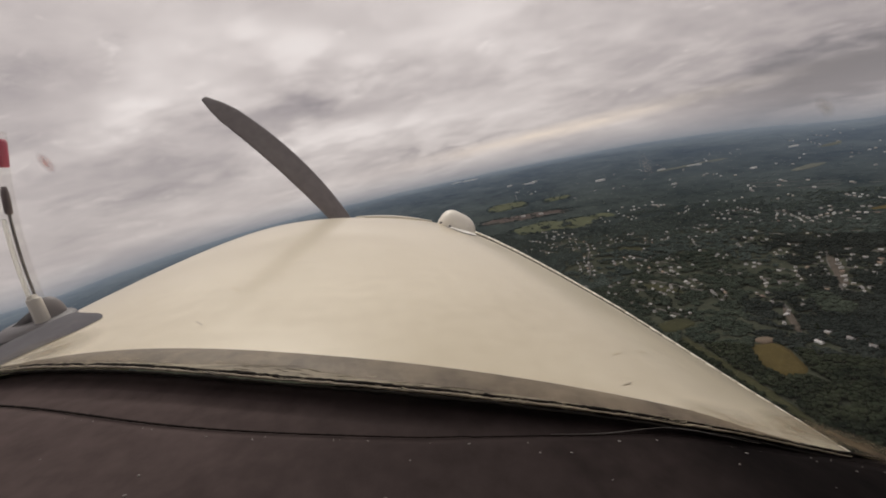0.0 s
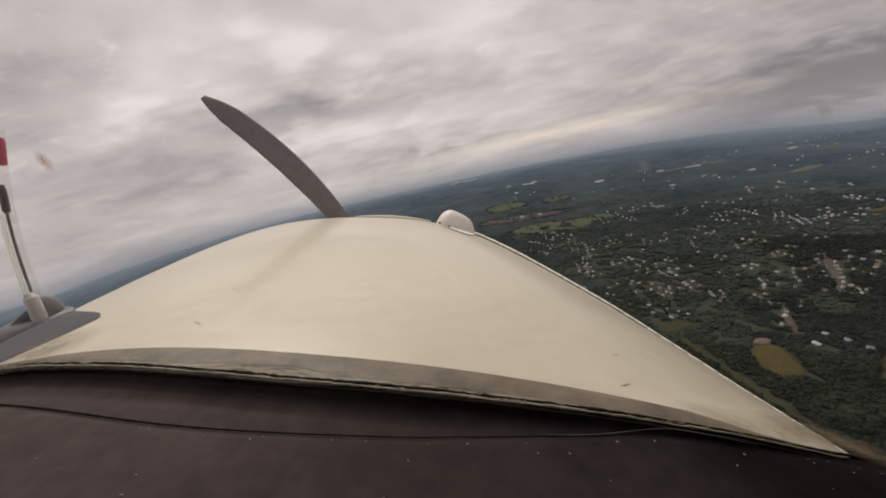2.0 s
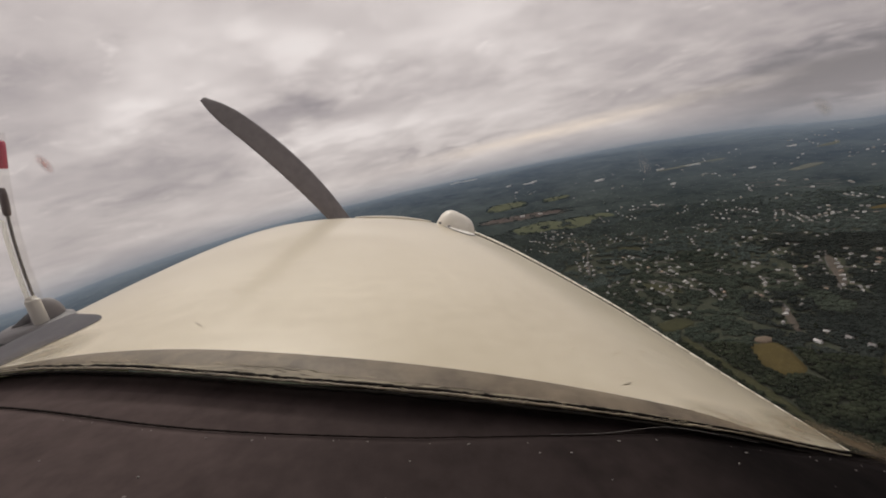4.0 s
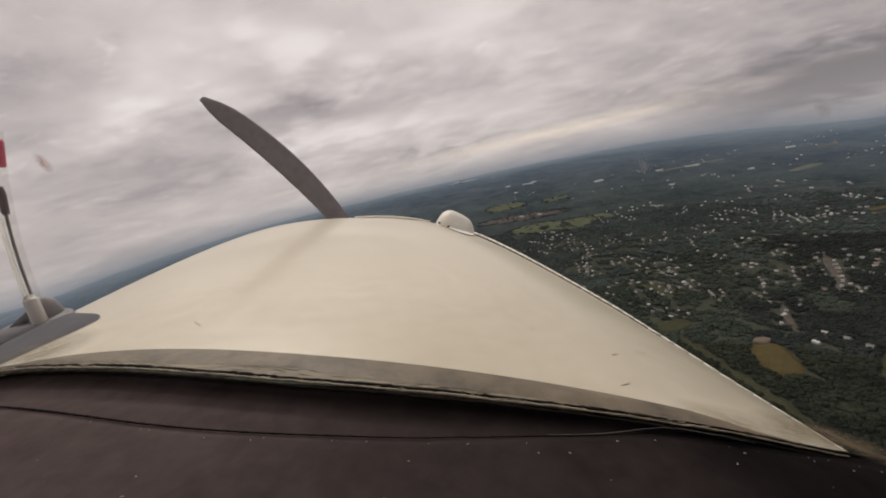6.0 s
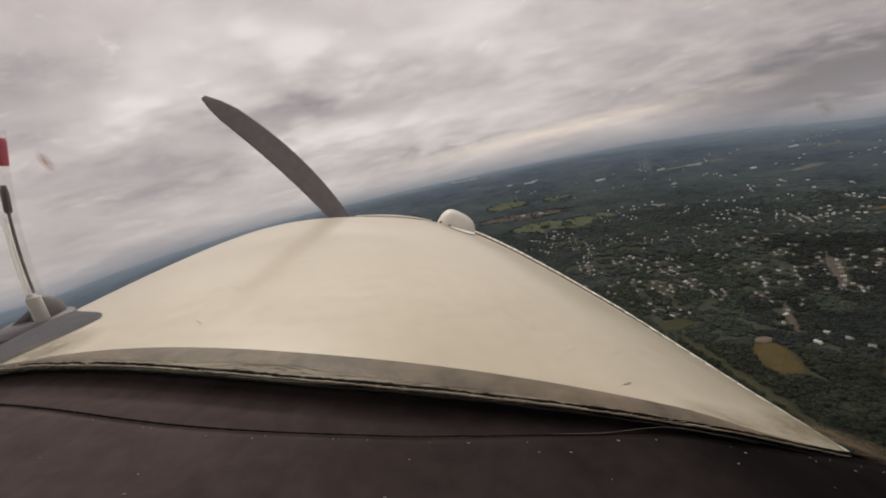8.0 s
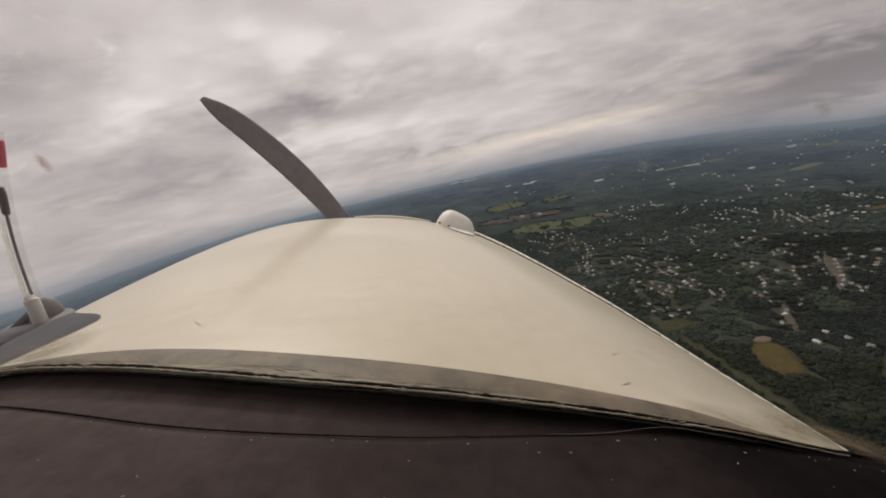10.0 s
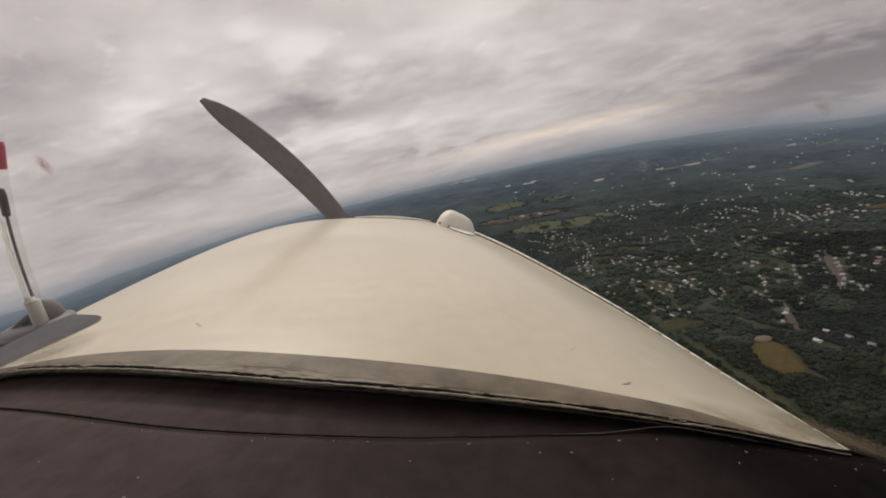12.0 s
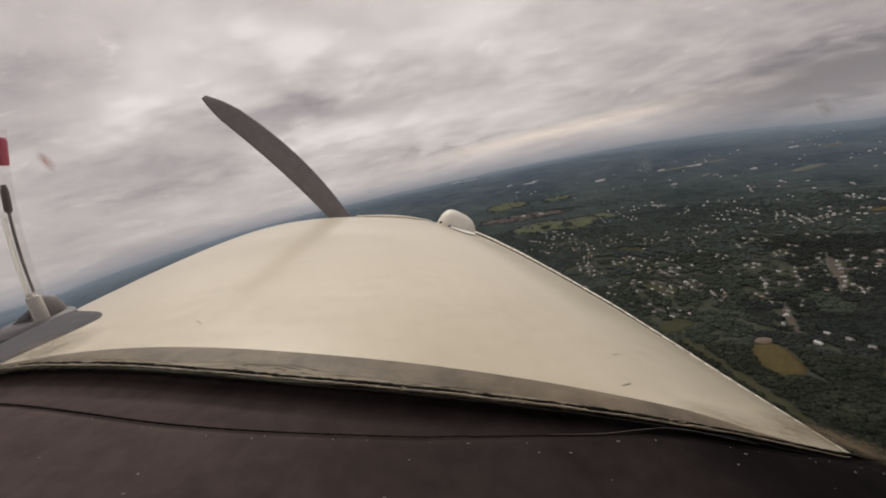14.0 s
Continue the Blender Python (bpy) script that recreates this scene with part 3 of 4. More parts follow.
bm = bmesh.new()
bmesh.ops.create_cone(bm, cap_ends=True, segments=40, radius1=0.0445, radius2=0.040, depth=0.010)
gauge_part("base_disc", rounded(bm, 0.003), SLATE_PALE, "round grey metal base", Matrix.Translation((-0.523, 0.523, -0.1945)) @ tilt)
bm = bmesh.new()
blob(bm, (-0.004, 0.012, -0.004), (0.021, 0.02, 0.038), None, 3)
gauge_part("base_hump", bm, HUMP, "rounded grey hump behind the collar")
gauge_part("collar", turned((-0.002, 0.0078), (0.0, 0.0085), (0.041, 0.0085), (0.043, 0.0078)), COLLAR, "ivory plastic collar", LEANING @ Matrix.Translation((0.0075, -0.010, -0.004)) @ Matrix.Rotation(radians(-12.0), 4, "Y"))
bm = block(bmesh.new(), (0.005, 0.016, 0.022), (-0.0062, -0.006, 0.031))
gauge_part("bracket", rounded(bm, 0.002), COLLAR, "pale bracket beside the collar")
bm = bmesh.new()
web = [(-0.016, 0, 0.018), (-0.012, 0, -0.004), (-0.045, -0.012, -0.012)]
a, c = [bm.verts.new(Vector(p) + Vector((0, -0.0025, 0))) for p in web], [bm.verts.new(Vector(p) + Vector((0, 0.0025, 0))) for p in web]
bm.faces.new(a), bm.faces.new(c[::-1])
for k in range(3):
    bm.faces.new((a[k], c[k], c[(k + 1) % 3], a[(k + 1) % 3]))
gauge_part("web", bm, SLATE_PALE, "small grey stiffening web")
clear_tube = gauge_part("tube", turned((0.036, 0.0088), (0.07, 0.0088), (0.10, 0.0088), (0.13, 0.0088), (0.16, 0.0088), (0.205, 0.0088), (0.266, 0.0088)), TUBE, "clear plastic tube", bowed=True)
clear_tube.visible_shadow = False
# milky strip added for the bright refraction along the tube wall
bm = tube(bmesh.new(), [Vector((-0.0048, -0.004, 0.03 + 0.02 * k)) for k in range(7)], 0.0026, 10)
gauge_part("tube_wall", bm, TUBE_EDGE, "pale strip for the bright refraction in the tube wall", bowed=True)
gauge_part("rod", turned(*((0.03 + 0.02 * k, 0.0018) for k in range(9))), ROD, "thin grey steel rod", bowed=True)
gauge_part("sleeve", turned((0.156, 0.0032), (0.159, 0.0043), (0.184, 0.0043), (0.194, 0.0026)), SLEEVE, "short brown sleeve on the rod", bowed=True)
gauge_part("cap", turned((0.2195, 0.0078), (0.2215, 0.0086), (0.252, 0.0086), (0.256, 0.007)), RED, "red plastic cap", bowed=True)

# propeller
HUB = Vector((-0.222, 1.72, -0.36))
prop = new("propeller")
prop.parent = aircraft
prop.matrix_local = Matrix.Translation(HUB) @ Matrix.Rotation(radians(-41.5), 4, "Y")
prop["label"] = "two-bladed dark grey propeller at rest"


def blade(sign):
    bm = bmesh.new()
    rings, n = [], 16
    for k in range(n + 1):
        r = 0.05 + 0.90 * k / n
        wide = 0.034 * (0.55 + 1.0 * math.sin(math.pi * min(1, (k / n) * 0.75 + 0.12)) ** 0.8) * (1 if k < n - 1 else (0.8 if k < n else 0.35))
        thick = 0.016 * (1 - 0.75 * k / n)
        twist = radians(48 - 34 * k / n)
        ring = []
        sweep = -0.19 * (k / n) ** 2 + 0.15 * (k / n)
        for q in range(12):
            t = 2 * math.pi * q / 12
            a, b = wide * math.cos(t), thick * math.sin(t)
            ring.append(bm.verts.new((sign * sweep + a * math.cos(twist) - b * math.sin(twist), a * math.sin(twist) + b * math.cos(twist), sign * r)))
        rings.append(ring)
    for a, b in zip(rings, rings[1:]):
        for q in range(12):
            bm.faces.new((a[q], a[(q + 1) % 12], b[(q + 1) % 12], b[q]))
    bm.faces.new(rings[0][::-1]), bm.faces.new(rings[-1])
    bmesh.ops.recalc_face_normals(bm, faces=bm.faces)
    part("blade", bm, BLADE, prop)


blade(1), blade(-1)
bm = bmesh.new()
bmesh.ops.create_cone(bm, cap_ends=True, segments=28, radius1=0.085, radius2=0.02, depth=0.2, matrix=Matrix.Translation((0, 0.06, 0)) @ Matrix.Rotation(radians(-90), 4, "X"))
part("spinner", bm, CREAM, prop, "cream spinner")

# ---- the land ----
REACH = 4900.0


DRAWN = 1200.0      # beyond this the land is drawn in, so that its skyline lies within reach


def skyline(az):
    """How high the far woods stand, as an angle from the eye's height."""
    return radians(max(-3.9, -1.5 - 2.4 * abs((math.degrees(az) - 1) / 48) ** 3.2)) if abs(az) < 1.6 else radians(-3.9)


def far_end(az):
    return ALT / math.tan(-skyline(az))


def draw_in(x, y):
    """The factor by which a place of the map is drawn towards the foot of the eye."""
    d = math.hypot(x, y)
    if d <= DRAWN:
        return 1.0
    c = (far_end(math.atan2(x, y)) - REACH) / (REACH - DRAWN) ** 2
    u = d - DRAWN
    if abs(c) > 1e-9:
        u = (math.sqrt(max(0.0, 1 + 4 * c * u)) - 1) / (2 * c)
    return (DRAWN + u) / d


def swell(x, y):
    d = math.hypot(x, y)
    return min(1, d / 900) * 2.5 * noise.noise(Vector((x / 260, y / 260, 0))) + max(0, d - 2500) / 2400 * 5 * noise.noise(Vector((x / 1900, y / 1500, 7)))


def on_land(x, y, h=0.0):
    """From the map to the world, h metres over the ground."""
    s = draw_in(x, y)
    return Vector((x * s, y * s, ALT - ALT * s + (h + swell(x, y)) * s))


def lot(x, y, turn):
    return Matrix.Translation(on_land(x, y)) @ Matrix.Rotation(turn, 4, "Z") @ Matrix.Scale(0.80 * draw_in(x, y), 4)


GROUND = surface("grass_and_earth", (0.0290, 0.0370, 0.0275), (0.0700, 0.0740, 0.0550), 0.9, grain=0.16, stain=0.03, stain_mix=0.5, gloss=0.0)
FIELD_GREEN = surface("mown_green_field", (0.062, 0.074, 0.042), (0.104, 0.114, 0.068), 0.9, grain=0.12, stain=0.02, gloss=0.1)
FIELD_DRY = surface("dry_yellow_field", (0.058, 0.045, 0.016), (0.090, 0.070, 0.025), 0.9, grain=0.2, stain=0.04, gloss=0.1)
FIELD_DULL = surface("rough_meadow", (0.027, 0.031, 0.015), (0.056, 0.056, 0.029), 0.9, grain=0.2, stain=0.04, gloss=0.1)
# far clearings: pale ground, lightened further by haze mixed into the tint
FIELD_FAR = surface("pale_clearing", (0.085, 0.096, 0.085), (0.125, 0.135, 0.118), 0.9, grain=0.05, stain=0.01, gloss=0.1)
FIELD_BROWN = surface("bare_reddish_earth", (0.045, 0.042, 0.039), (0.125, 0.101, 0.092), 0.95, grain=0.05, stain=0.012, gloss=0.1)
SAND = surface("pale_sand", (0.115, 0.090, 0.068), (0.190, 0.150, 0.115), 0.95, grain=0.5, stain=0.1, gloss=0.1)
LOTS = surface("trodden_sandy_earth", (0.050, 0.046, 0.038), (0.125, 0.105, 0.088), 0.95, grain=0.10, stain=0.04, gloss=0.1)
YARD = surface("dry_lawn", (0.027, 0.035, 0.021), (0.068, 0.065, 0.046), 0.95, grain=0.25, stain=0.02, spread=0.4, spread_kind="island", gloss=0.1)
ASPHALT = surface("worn_asphalt", (0.055, 0.053, 0.051), (0.115, 0.108, 0.102), 0.9, grain=0.3, stain=0.05)
# leaf tints turn paler and bluer belt by belt, haze mixed into the colour
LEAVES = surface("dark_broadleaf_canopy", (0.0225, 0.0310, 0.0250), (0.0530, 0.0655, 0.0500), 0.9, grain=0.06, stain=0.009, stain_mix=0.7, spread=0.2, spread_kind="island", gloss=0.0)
# darker copy of the leaf tint for the right: dimmer light painted in
LEAVES_DIM = surface("dimmed_canopy", (0.0140, 0.0185, 0.0178), (0.0330, 0.0395, 0.0350), 0.9, grain=0.06, stain=0.009, stain_mix=0.7, spread=0.2, spread_kind="island", gloss=0.0)
LEAVES_HAZED = surface("broadleaf_canopy", (0.0345, 0.0460, 0.0445), (0.0710, 0.0890, 0.0800), 0.9, grain=0.06, stain=0.007, stain_mix=0.7, spread=0.16, spread_kind="island", gloss=0.0)
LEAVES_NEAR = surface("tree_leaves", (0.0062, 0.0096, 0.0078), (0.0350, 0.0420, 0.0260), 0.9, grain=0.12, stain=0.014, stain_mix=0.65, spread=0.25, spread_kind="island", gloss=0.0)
BARK = surface("grey_brown_bark", (0.07, 0.055, 0.042), (0.13, 0.105, 0.08), 0.9, grain=6, stain=1)


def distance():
    """Far land as a backdrop: dull woods, with haze painted on as a glow that grows towards the skyline."""
    m = surface("hazed_far_land", (0.0110, 0.0170, 0.0180), (0.0670, 0.0800, 0.0725), 0.9, grain=0.011, stain=0.0022, stain_mix=0.55, gloss=0.0)
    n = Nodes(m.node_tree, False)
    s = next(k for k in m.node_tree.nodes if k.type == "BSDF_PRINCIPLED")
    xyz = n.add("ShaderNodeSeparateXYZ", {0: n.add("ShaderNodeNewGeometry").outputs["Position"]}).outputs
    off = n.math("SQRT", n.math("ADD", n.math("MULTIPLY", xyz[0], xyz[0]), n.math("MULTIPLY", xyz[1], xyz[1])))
    # the haze: a blue glow put into the surface, stronger with distance
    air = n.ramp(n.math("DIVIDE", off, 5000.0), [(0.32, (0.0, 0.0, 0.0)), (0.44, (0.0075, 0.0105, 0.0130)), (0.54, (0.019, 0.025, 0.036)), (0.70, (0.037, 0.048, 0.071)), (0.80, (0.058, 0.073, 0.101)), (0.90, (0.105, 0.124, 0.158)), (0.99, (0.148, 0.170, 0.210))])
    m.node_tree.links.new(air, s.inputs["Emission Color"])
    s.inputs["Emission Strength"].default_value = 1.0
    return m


HAZED_LAND = distance()
WALLS = [surface("white_siding", (0.68, 0.70, 0.70), (0.80, 0.82, 0.82), 0.7, grain=1.5, stain=0.3), surface("tan_siding", (0.42, 0.37, 0.30), (0.54, 0.48, 0.40), 0.7, grain=1.5, stain=0.3),
         surface("pale_grey_siding", (0.42, 0.42, 0.42), (0.56, 0.56, 0.55), 0.7, grain=1.5, stain=0.3)]
ROOFS = [surface("pale_grey_shingles", (0.27, 0.268, 0.266), (0.43, 0.425, 0.42), 0.85, grain=1.2, stain=0.3, spread=0.3), surface("dark_grey_shingles", (0.14, 0.136, 0.136), (0.26, 0.252, 0.246), 0.85, grain=1.2, stain=0.3, spread=0.3),
         surface("brown_shingles", (0.17, 0.125, 0.10), (0.27, 0.20, 0.16), 0.85, grain=1.2, stain=0.3, spread=0.3)]
BRICK = surface("red_brick_chimney", (0.16, 0.08, 0.06), (0.26, 0.14, 0.11), 0.9, grain=2, stain=0.5)
FLAT_ROOF = surface("white_membrane_roof", (0.34, 0.34, 0.34), (0.46, 0.46, 0.45), 0.7, grain=0.3, stain=0.05)

# one sheet of ground to the skyline
bm = bmesh.new()
SEG = 160
radii = [0] + [30 * 1.075 ** k for k in range(71)]
radii = [r for r in radii if r < REACH] + [REACH]
rings = []
for r in radii[1:]:
    ring = []
    for k in range(SEG):
        a = 2 * math.pi * k / SEG - math.pi
        d = r + (far_end(a) - REACH) * (max(0.0, r - DRAWN) / (REACH - DRAWN)) ** 2
        ring.append(bm.verts.new(on_land(d * math.sin(a), d * math.cos(a))))
    rings.append(ring)
mid = bm.verts.new((0, 0, 0))
for k in range(SEG):
    bm.faces.new((mid, rings[0][(k + 1) % SEG], rings[0][k]))
    for a, b in zip(rings, rings[1:]):
        bm.faces.new((a[k], a[(k + 1) % SEG], b[(k + 1) % SEG], b[k]))
bmesh.ops.recalc_face_normals(bm, faces=bm.faces)
bm.faces.ensure_lookup_table()
for f in bm.faces:               # open ground near, closed woodland with painted haze further off
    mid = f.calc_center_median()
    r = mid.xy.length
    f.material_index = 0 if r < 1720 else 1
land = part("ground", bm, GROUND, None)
land.data.materials.append(HAZED_LAND)
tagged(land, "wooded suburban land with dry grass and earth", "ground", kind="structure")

# fields: (x, y, half length, half width, turn, material, label), on the map
FIELDS = [
    (541, 607, 57, 30, 68, FIELD_DRY, "dry yellow field in the woods"), (455, 600, 150, 9, 89, FIELD_DULL, "narrow strip of rough green meadow"),
    (600, 2290, 150, 150, 12, FIELD_GREEN, "bright green mown field"), (775, 2200, 150, 140, 25, FIELD_GREEN, "bright green mown field"), (960, 2215, 60, 90, 0, FIELD_GREEN, "small green field beside houses"),
    (690, 3680, 190, 270, -6, FIELD_GREEN, "green field before dark woods"), (1110, 3450, 120, 140, -20, FIELD_GREEN, "small green field"), (630, 2820, 330, 125, -22, FIELD_BROWN, "long strip of bare reddish earth"),
    (580, 1010, 62, 18, -70, FIELD_DULL, "rough lawn between houses"), (1560, 1270, 60, 22, -4, FIELD_DRY, "dry clearing"), (955, 890, 125, 9, 50, LOTS, "bare sandy lots along a street"),
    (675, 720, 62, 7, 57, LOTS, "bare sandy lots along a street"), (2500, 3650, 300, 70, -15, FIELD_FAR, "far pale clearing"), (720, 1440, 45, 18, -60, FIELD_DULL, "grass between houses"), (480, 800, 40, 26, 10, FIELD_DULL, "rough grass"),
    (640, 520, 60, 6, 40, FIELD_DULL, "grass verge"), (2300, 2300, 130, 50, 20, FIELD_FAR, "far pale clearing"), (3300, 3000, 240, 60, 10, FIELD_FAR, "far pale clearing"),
]


def field(x0, y0, a, b, turn, material, label):
    bm = bmesh.new()
    c, s = math.cos(radians(turn)), math.sin(radians(turn))
    rows = []
    for f in (0.0, 0.35, 0.7, 0.96, 1.0):
        row = []
        for k in range(40):
            t = 2 * math.pi * k / 40
            ct, st = math.cos(t), math.sin(t)
            u, v = math.copysign(abs(ct) ** 0.6, ct), math.copysign(abs(st) ** 0.6, st)
            w = f * (1 + 0.16 * noise.noise(Vector((x0 + 2 * ct, y0 + 2 * st, 0))) + 0.13 * noise.noise(Vector((x0 + 6 * ct, y0 + 6 * st, 4))))
            x, y = x0 + w * (a * u * c - b * v * s), y0 + w * (a * u * s + b * v * c)
            row.append(bm.verts.new(on_land(x, y, 0.9 if f < 1 else -1.5)))
        rows.append(row)
    for p, q in zip(rows, rows[1:]):
        for k in range(40):
            bm.faces.new((p[k], p[(k + 1) % 40], q[(k + 1) % 40], q[k]))
    bmesh.ops.remove_doubles(bm, verts=bm.verts, dist=0.01)
    bmesh.ops.recalc_face_normals(bm, faces=bm.faces)
    tagged(part("field", bm, material, None), label, "field", kind="structure")


for row in FIELDS:
    field(*row)
bm = bmesh.new()
for v in blob(bm, (570, 668, 0.5), (16, 13, 6), None, 3):
    v.co += Vector((1, 1, 0.6)) * noise.noise(v.co / 6) * 2
tagged(part("sand_heap", bm, SAND, None), "heap of pale sand at the edge of a field", "sand heap")

# streets and the plots along them
rng = random.Random(11)
STREET_WAY = Vector((0.31, -0.95)).normalized()
STREET_SIDE = Vector((0.95, 0.31)).normalized()
streets, plots = [], []
for lane in range(-6, 27):
    side = 330 + 80 * lane + rng.uniform(-10, 10)
    for piece in range(9):
        start = -600 + 300 * piece + rng.uniform(-70, 70)
        a = STREET_SIDE * side - STREET_WAY * start
        b = a + STREET_WAY * rng.uniform(150, 330) + STREET_SIDE * rng.uniform(-25, 25)
        m = (a + b) / 2
        d, az = m.length, math.degrees(math.atan2(m.x, m.y))
        if 800 < d < 2900 and 14 < az < 60 and noise.noise(Vector((m.x / 420, m.y / 420, 2.2))) > (0.10 if d < 1100 else -0.20 + 0.55 * max(0, d - 1600) / 1200) + 0.02 * max(0, az - 36):
            streets.append((a, b))
streets += [(Vector((1063, 1024)), Vector((849, 776))), (Vector((728, 800)), Vector((642, 670))), (Vector((640, 1660)), Vector((470, 1250)))]


def in_field(x, y, grow=1.0):
    for x0, y0, a, b, turn, *_ in FIELDS:
        c, s = math.cos(radians(turn)), math.sin(radians(turn))
        u, v = ((x - x0) * c + (y - y0) * s) / (a * grow), (-(x - x0) * s + (y - y0) * c) / (b * grow)
        if abs(u) ** 3 + abs(v) ** 3 < 1:
            return True
    return False


for a, b in streets:
    bm = bmesh.new()
    n, side = 14, Vector((-(b - a).y, (b - a).x)).normalized() * 3.2
    row = []
    for k in range(n + 1):
        p = a + (b - a) * k / n + side * 0.9 * math.sin(k * 0.7 + a.x)
        row.append([bm.verts.new(on_land(q.x, q.y, h)) for q, h in ((p - side * 1.05, -0.8), (p - side, 0.6), (p + side, 0.6), (p + side * 1.05, -0.8))])
    for p, q in zip(row, row[1:]):
        for k in range(3):
            bm.faces.new((p[k], p[k + 1], q[k + 1], q[k]))
    bmesh.ops.recalc_face_normals(bm, faces=bm.faces)
    tagged(part("street", bm, ASPHALT, None), "narrow worn asphalt street between houses", "street", kind="structure")
    long = (b - a).length
    for sgn in (-1, 1):
        d = 8.0
        while d < long:
            p = a + (b - a) * d / long + side.normalized() * sgn * rng.uniform(15, 20)
            if rng.random() < 0.28 and not in_field(p.x, p.y):
                plots.append((p.x, p.y, math.atan2((b - a).y, (b - a).x) + (math.pi if sgn < 0 else 0) + rng.uniform(-0.15, 0.15)))
            d += rng.uniform(19, 30)
# rows of houses: from, to, how many
FIELD_SIDE = [(650, 1742, 569, 1443, 6), (502, 1884, 493, 1643, 4), (604, 1802, 552, 1615, 3), (505, 1456, 453, 1239, 6), (534, 1406, 482, 1215, 4), (371, 1778, 429, 1784, 2), (601, 1359, 587, 1280, 3), (765, 1753, 727, 1567, 4),
              (835, 1687, 842, 1642, 2), (646, 1362, 643, 1316, 2), (648, 1267, 649, 1183, 4), (676, 1197, 647, 1077, 5), (739, 1266, 745, 1214, 3), (845, 1557, 793, 1458, 3), (1049, 2246, 990, 1913, 5), (958, 2276, 878, 1993, 4),
              (538, 1101, 563, 1082, 3), (557, 1027, 558, 963, 4), (609, 1022, 583, 965, 3)]
MIDDLE = [(950, 1442, 858, 1235, 6), (847, 1181, 856, 1127, 4), (761, 1046, 770, 1031, 2), (984, 1244, 952, 1177, 3), (857, 1063, 853, 1010, 4), (808, 943, 762, 874, 4), (725, 877, 716, 838, 4), (654, 1022, 647, 970, 4),
          (664, 947, 643, 889, 4), (618, 849, 673, 891, 2), (976, 1103, 959, 1038, 5), (920, 968, 838, 864, 4), (1047, 1025, 898, 857, 6), (1050, 980, 849, 765, 9), (887, 780, 915, 767, 4), (713, 772, 678, 730, 3),
          (760, 787, 730, 750, 2), (632, 628, 633, 625, 1), (682, 612, 682, 610, 1)]
FAR_SIDE = [(1173, 1807, 1338, 1956, 5), (1280, 1734, 1242, 1631, 3), (1363, 1709, 1323, 1527, 6), (1379, 1522, 1248, 1366, 5), (1348, 1426, 1274, 1285, 8), (1308, 1308, 1429, 1310, 10), (1168, 1148, 1165, 1130, 2), (1230, 1094, 1223, 1082, 2),
            (1026, 875, 1042, 853, 4), (1114, 941, 1124, 930, 2), (1796, 2158, 1602, 1877, 7), (1507, 1751, 1562, 1686, 8), (1453, 1938, 1444, 1836, 4), (1633, 1739, 1611, 1682, 3), (1680, 1532, 1649, 1439, 4), (675, 652, 679, 642, 2),
            (685, 588, 688, 579, 2), (681, 1116, 724, 1152, 2), (1662, 1391, 1651, 1357, 2)]
row_plots = []
for x0, y0, x1, y1, count in FIELD_SIDE + MIDDLE + FAR_SIDE:
    turn = math.atan2(y1 - y0, x1 - x0)
    for k in range(count):
        f = (k + 0.5) / count
        x, y = x0 + (x1 - x0) * f + rng.uniform(-4, 4), y0 + (y1 - y0) * f + rng.uniform(-4, 4)
        row_plots.append((x, y, turn + rng.uniform(-0.2, 0.2)))
        if rng.random() < 0.5 and math.hypot(x, y) > 950:        # a neighbour across the lane
            row_plots.append((x - 24 * math.sin(turn), y + 24 * math.cos(turn), turn + rng.uniform(-0.2, 0.2)))
plots = row_plots + [p for p in plots if all((p[0] - q[0]) ** 2 + (p[1] - q[1]) ** 2 > 30 ** 2 for q in row_plots)]
for x, y, count, spread in ((1900, 2000, 10, 130), (1450, 1900, 12, 80), (2300, 1900, 10, 130), (1100, 2250, 12, 80),
                            (2700, 2500, 26, 300), (2000, 2800, 24, 260), (3400, 3000, 30, 500), (1400, 3300, 10, 250), (3000, 3900, 30, 600), (2200, 4600, 16, 500), (1000, 4300, 10, 250), (4200, 3600, 24, 600)):
    for k in range(count):
        plots.append((x + rng.gauss(0, spread * 0.6), y + rng.gauss(0, spread * 0.6), rng.uniform(0, 6.3)))
plots.sort(key=lambda p: p[0] ** 2 + p[1] ** 2)
kept = []
for p in plots:
    if all((p[0] - q[0]) ** 2 + (p[1] - q[1]) ** 2 > 15 ** 2 for q in kept):
        kept.append(p)
plots, far_plots = kept[:300], [p for k, p in enumerate(kept[300:]) if math.hypot(p[0], p[1]) < 2300 or k % 5 < 2]


# houses
def gable(bm, long, wide, foot, rise, over=0.5, cx=0.0, cy=0.0):
    l, w = long / 2 + over, wide / 2 + over
    a = [bm.verts.new((cx + sx * l, cy + sy * w, z)) for z in (foot - 0.25, foot) for sx, sy in ((-1, -1), (1, -1), (1, 1), (-1, 1))]
    r = [bm.verts.new((cx - l, cy, foot + rise)), bm.verts.new((cx + l, cy, foot + rise))]
    bm.faces.new(a[3::-1])
    for k in range(4):
        bm.faces.new((a[k], a[(k + 1) % 4], a[4 + (k + 1) % 4], a[4 + k]))
    bm.faces.new((a[4], a[5], r[1], r[0])), bm.faces.new((a[6], a[7], r[0], r[1])), bm.faces.new((a[5], a[6], r[1])), bm.faces.new((a[7], a[4], r[0]))


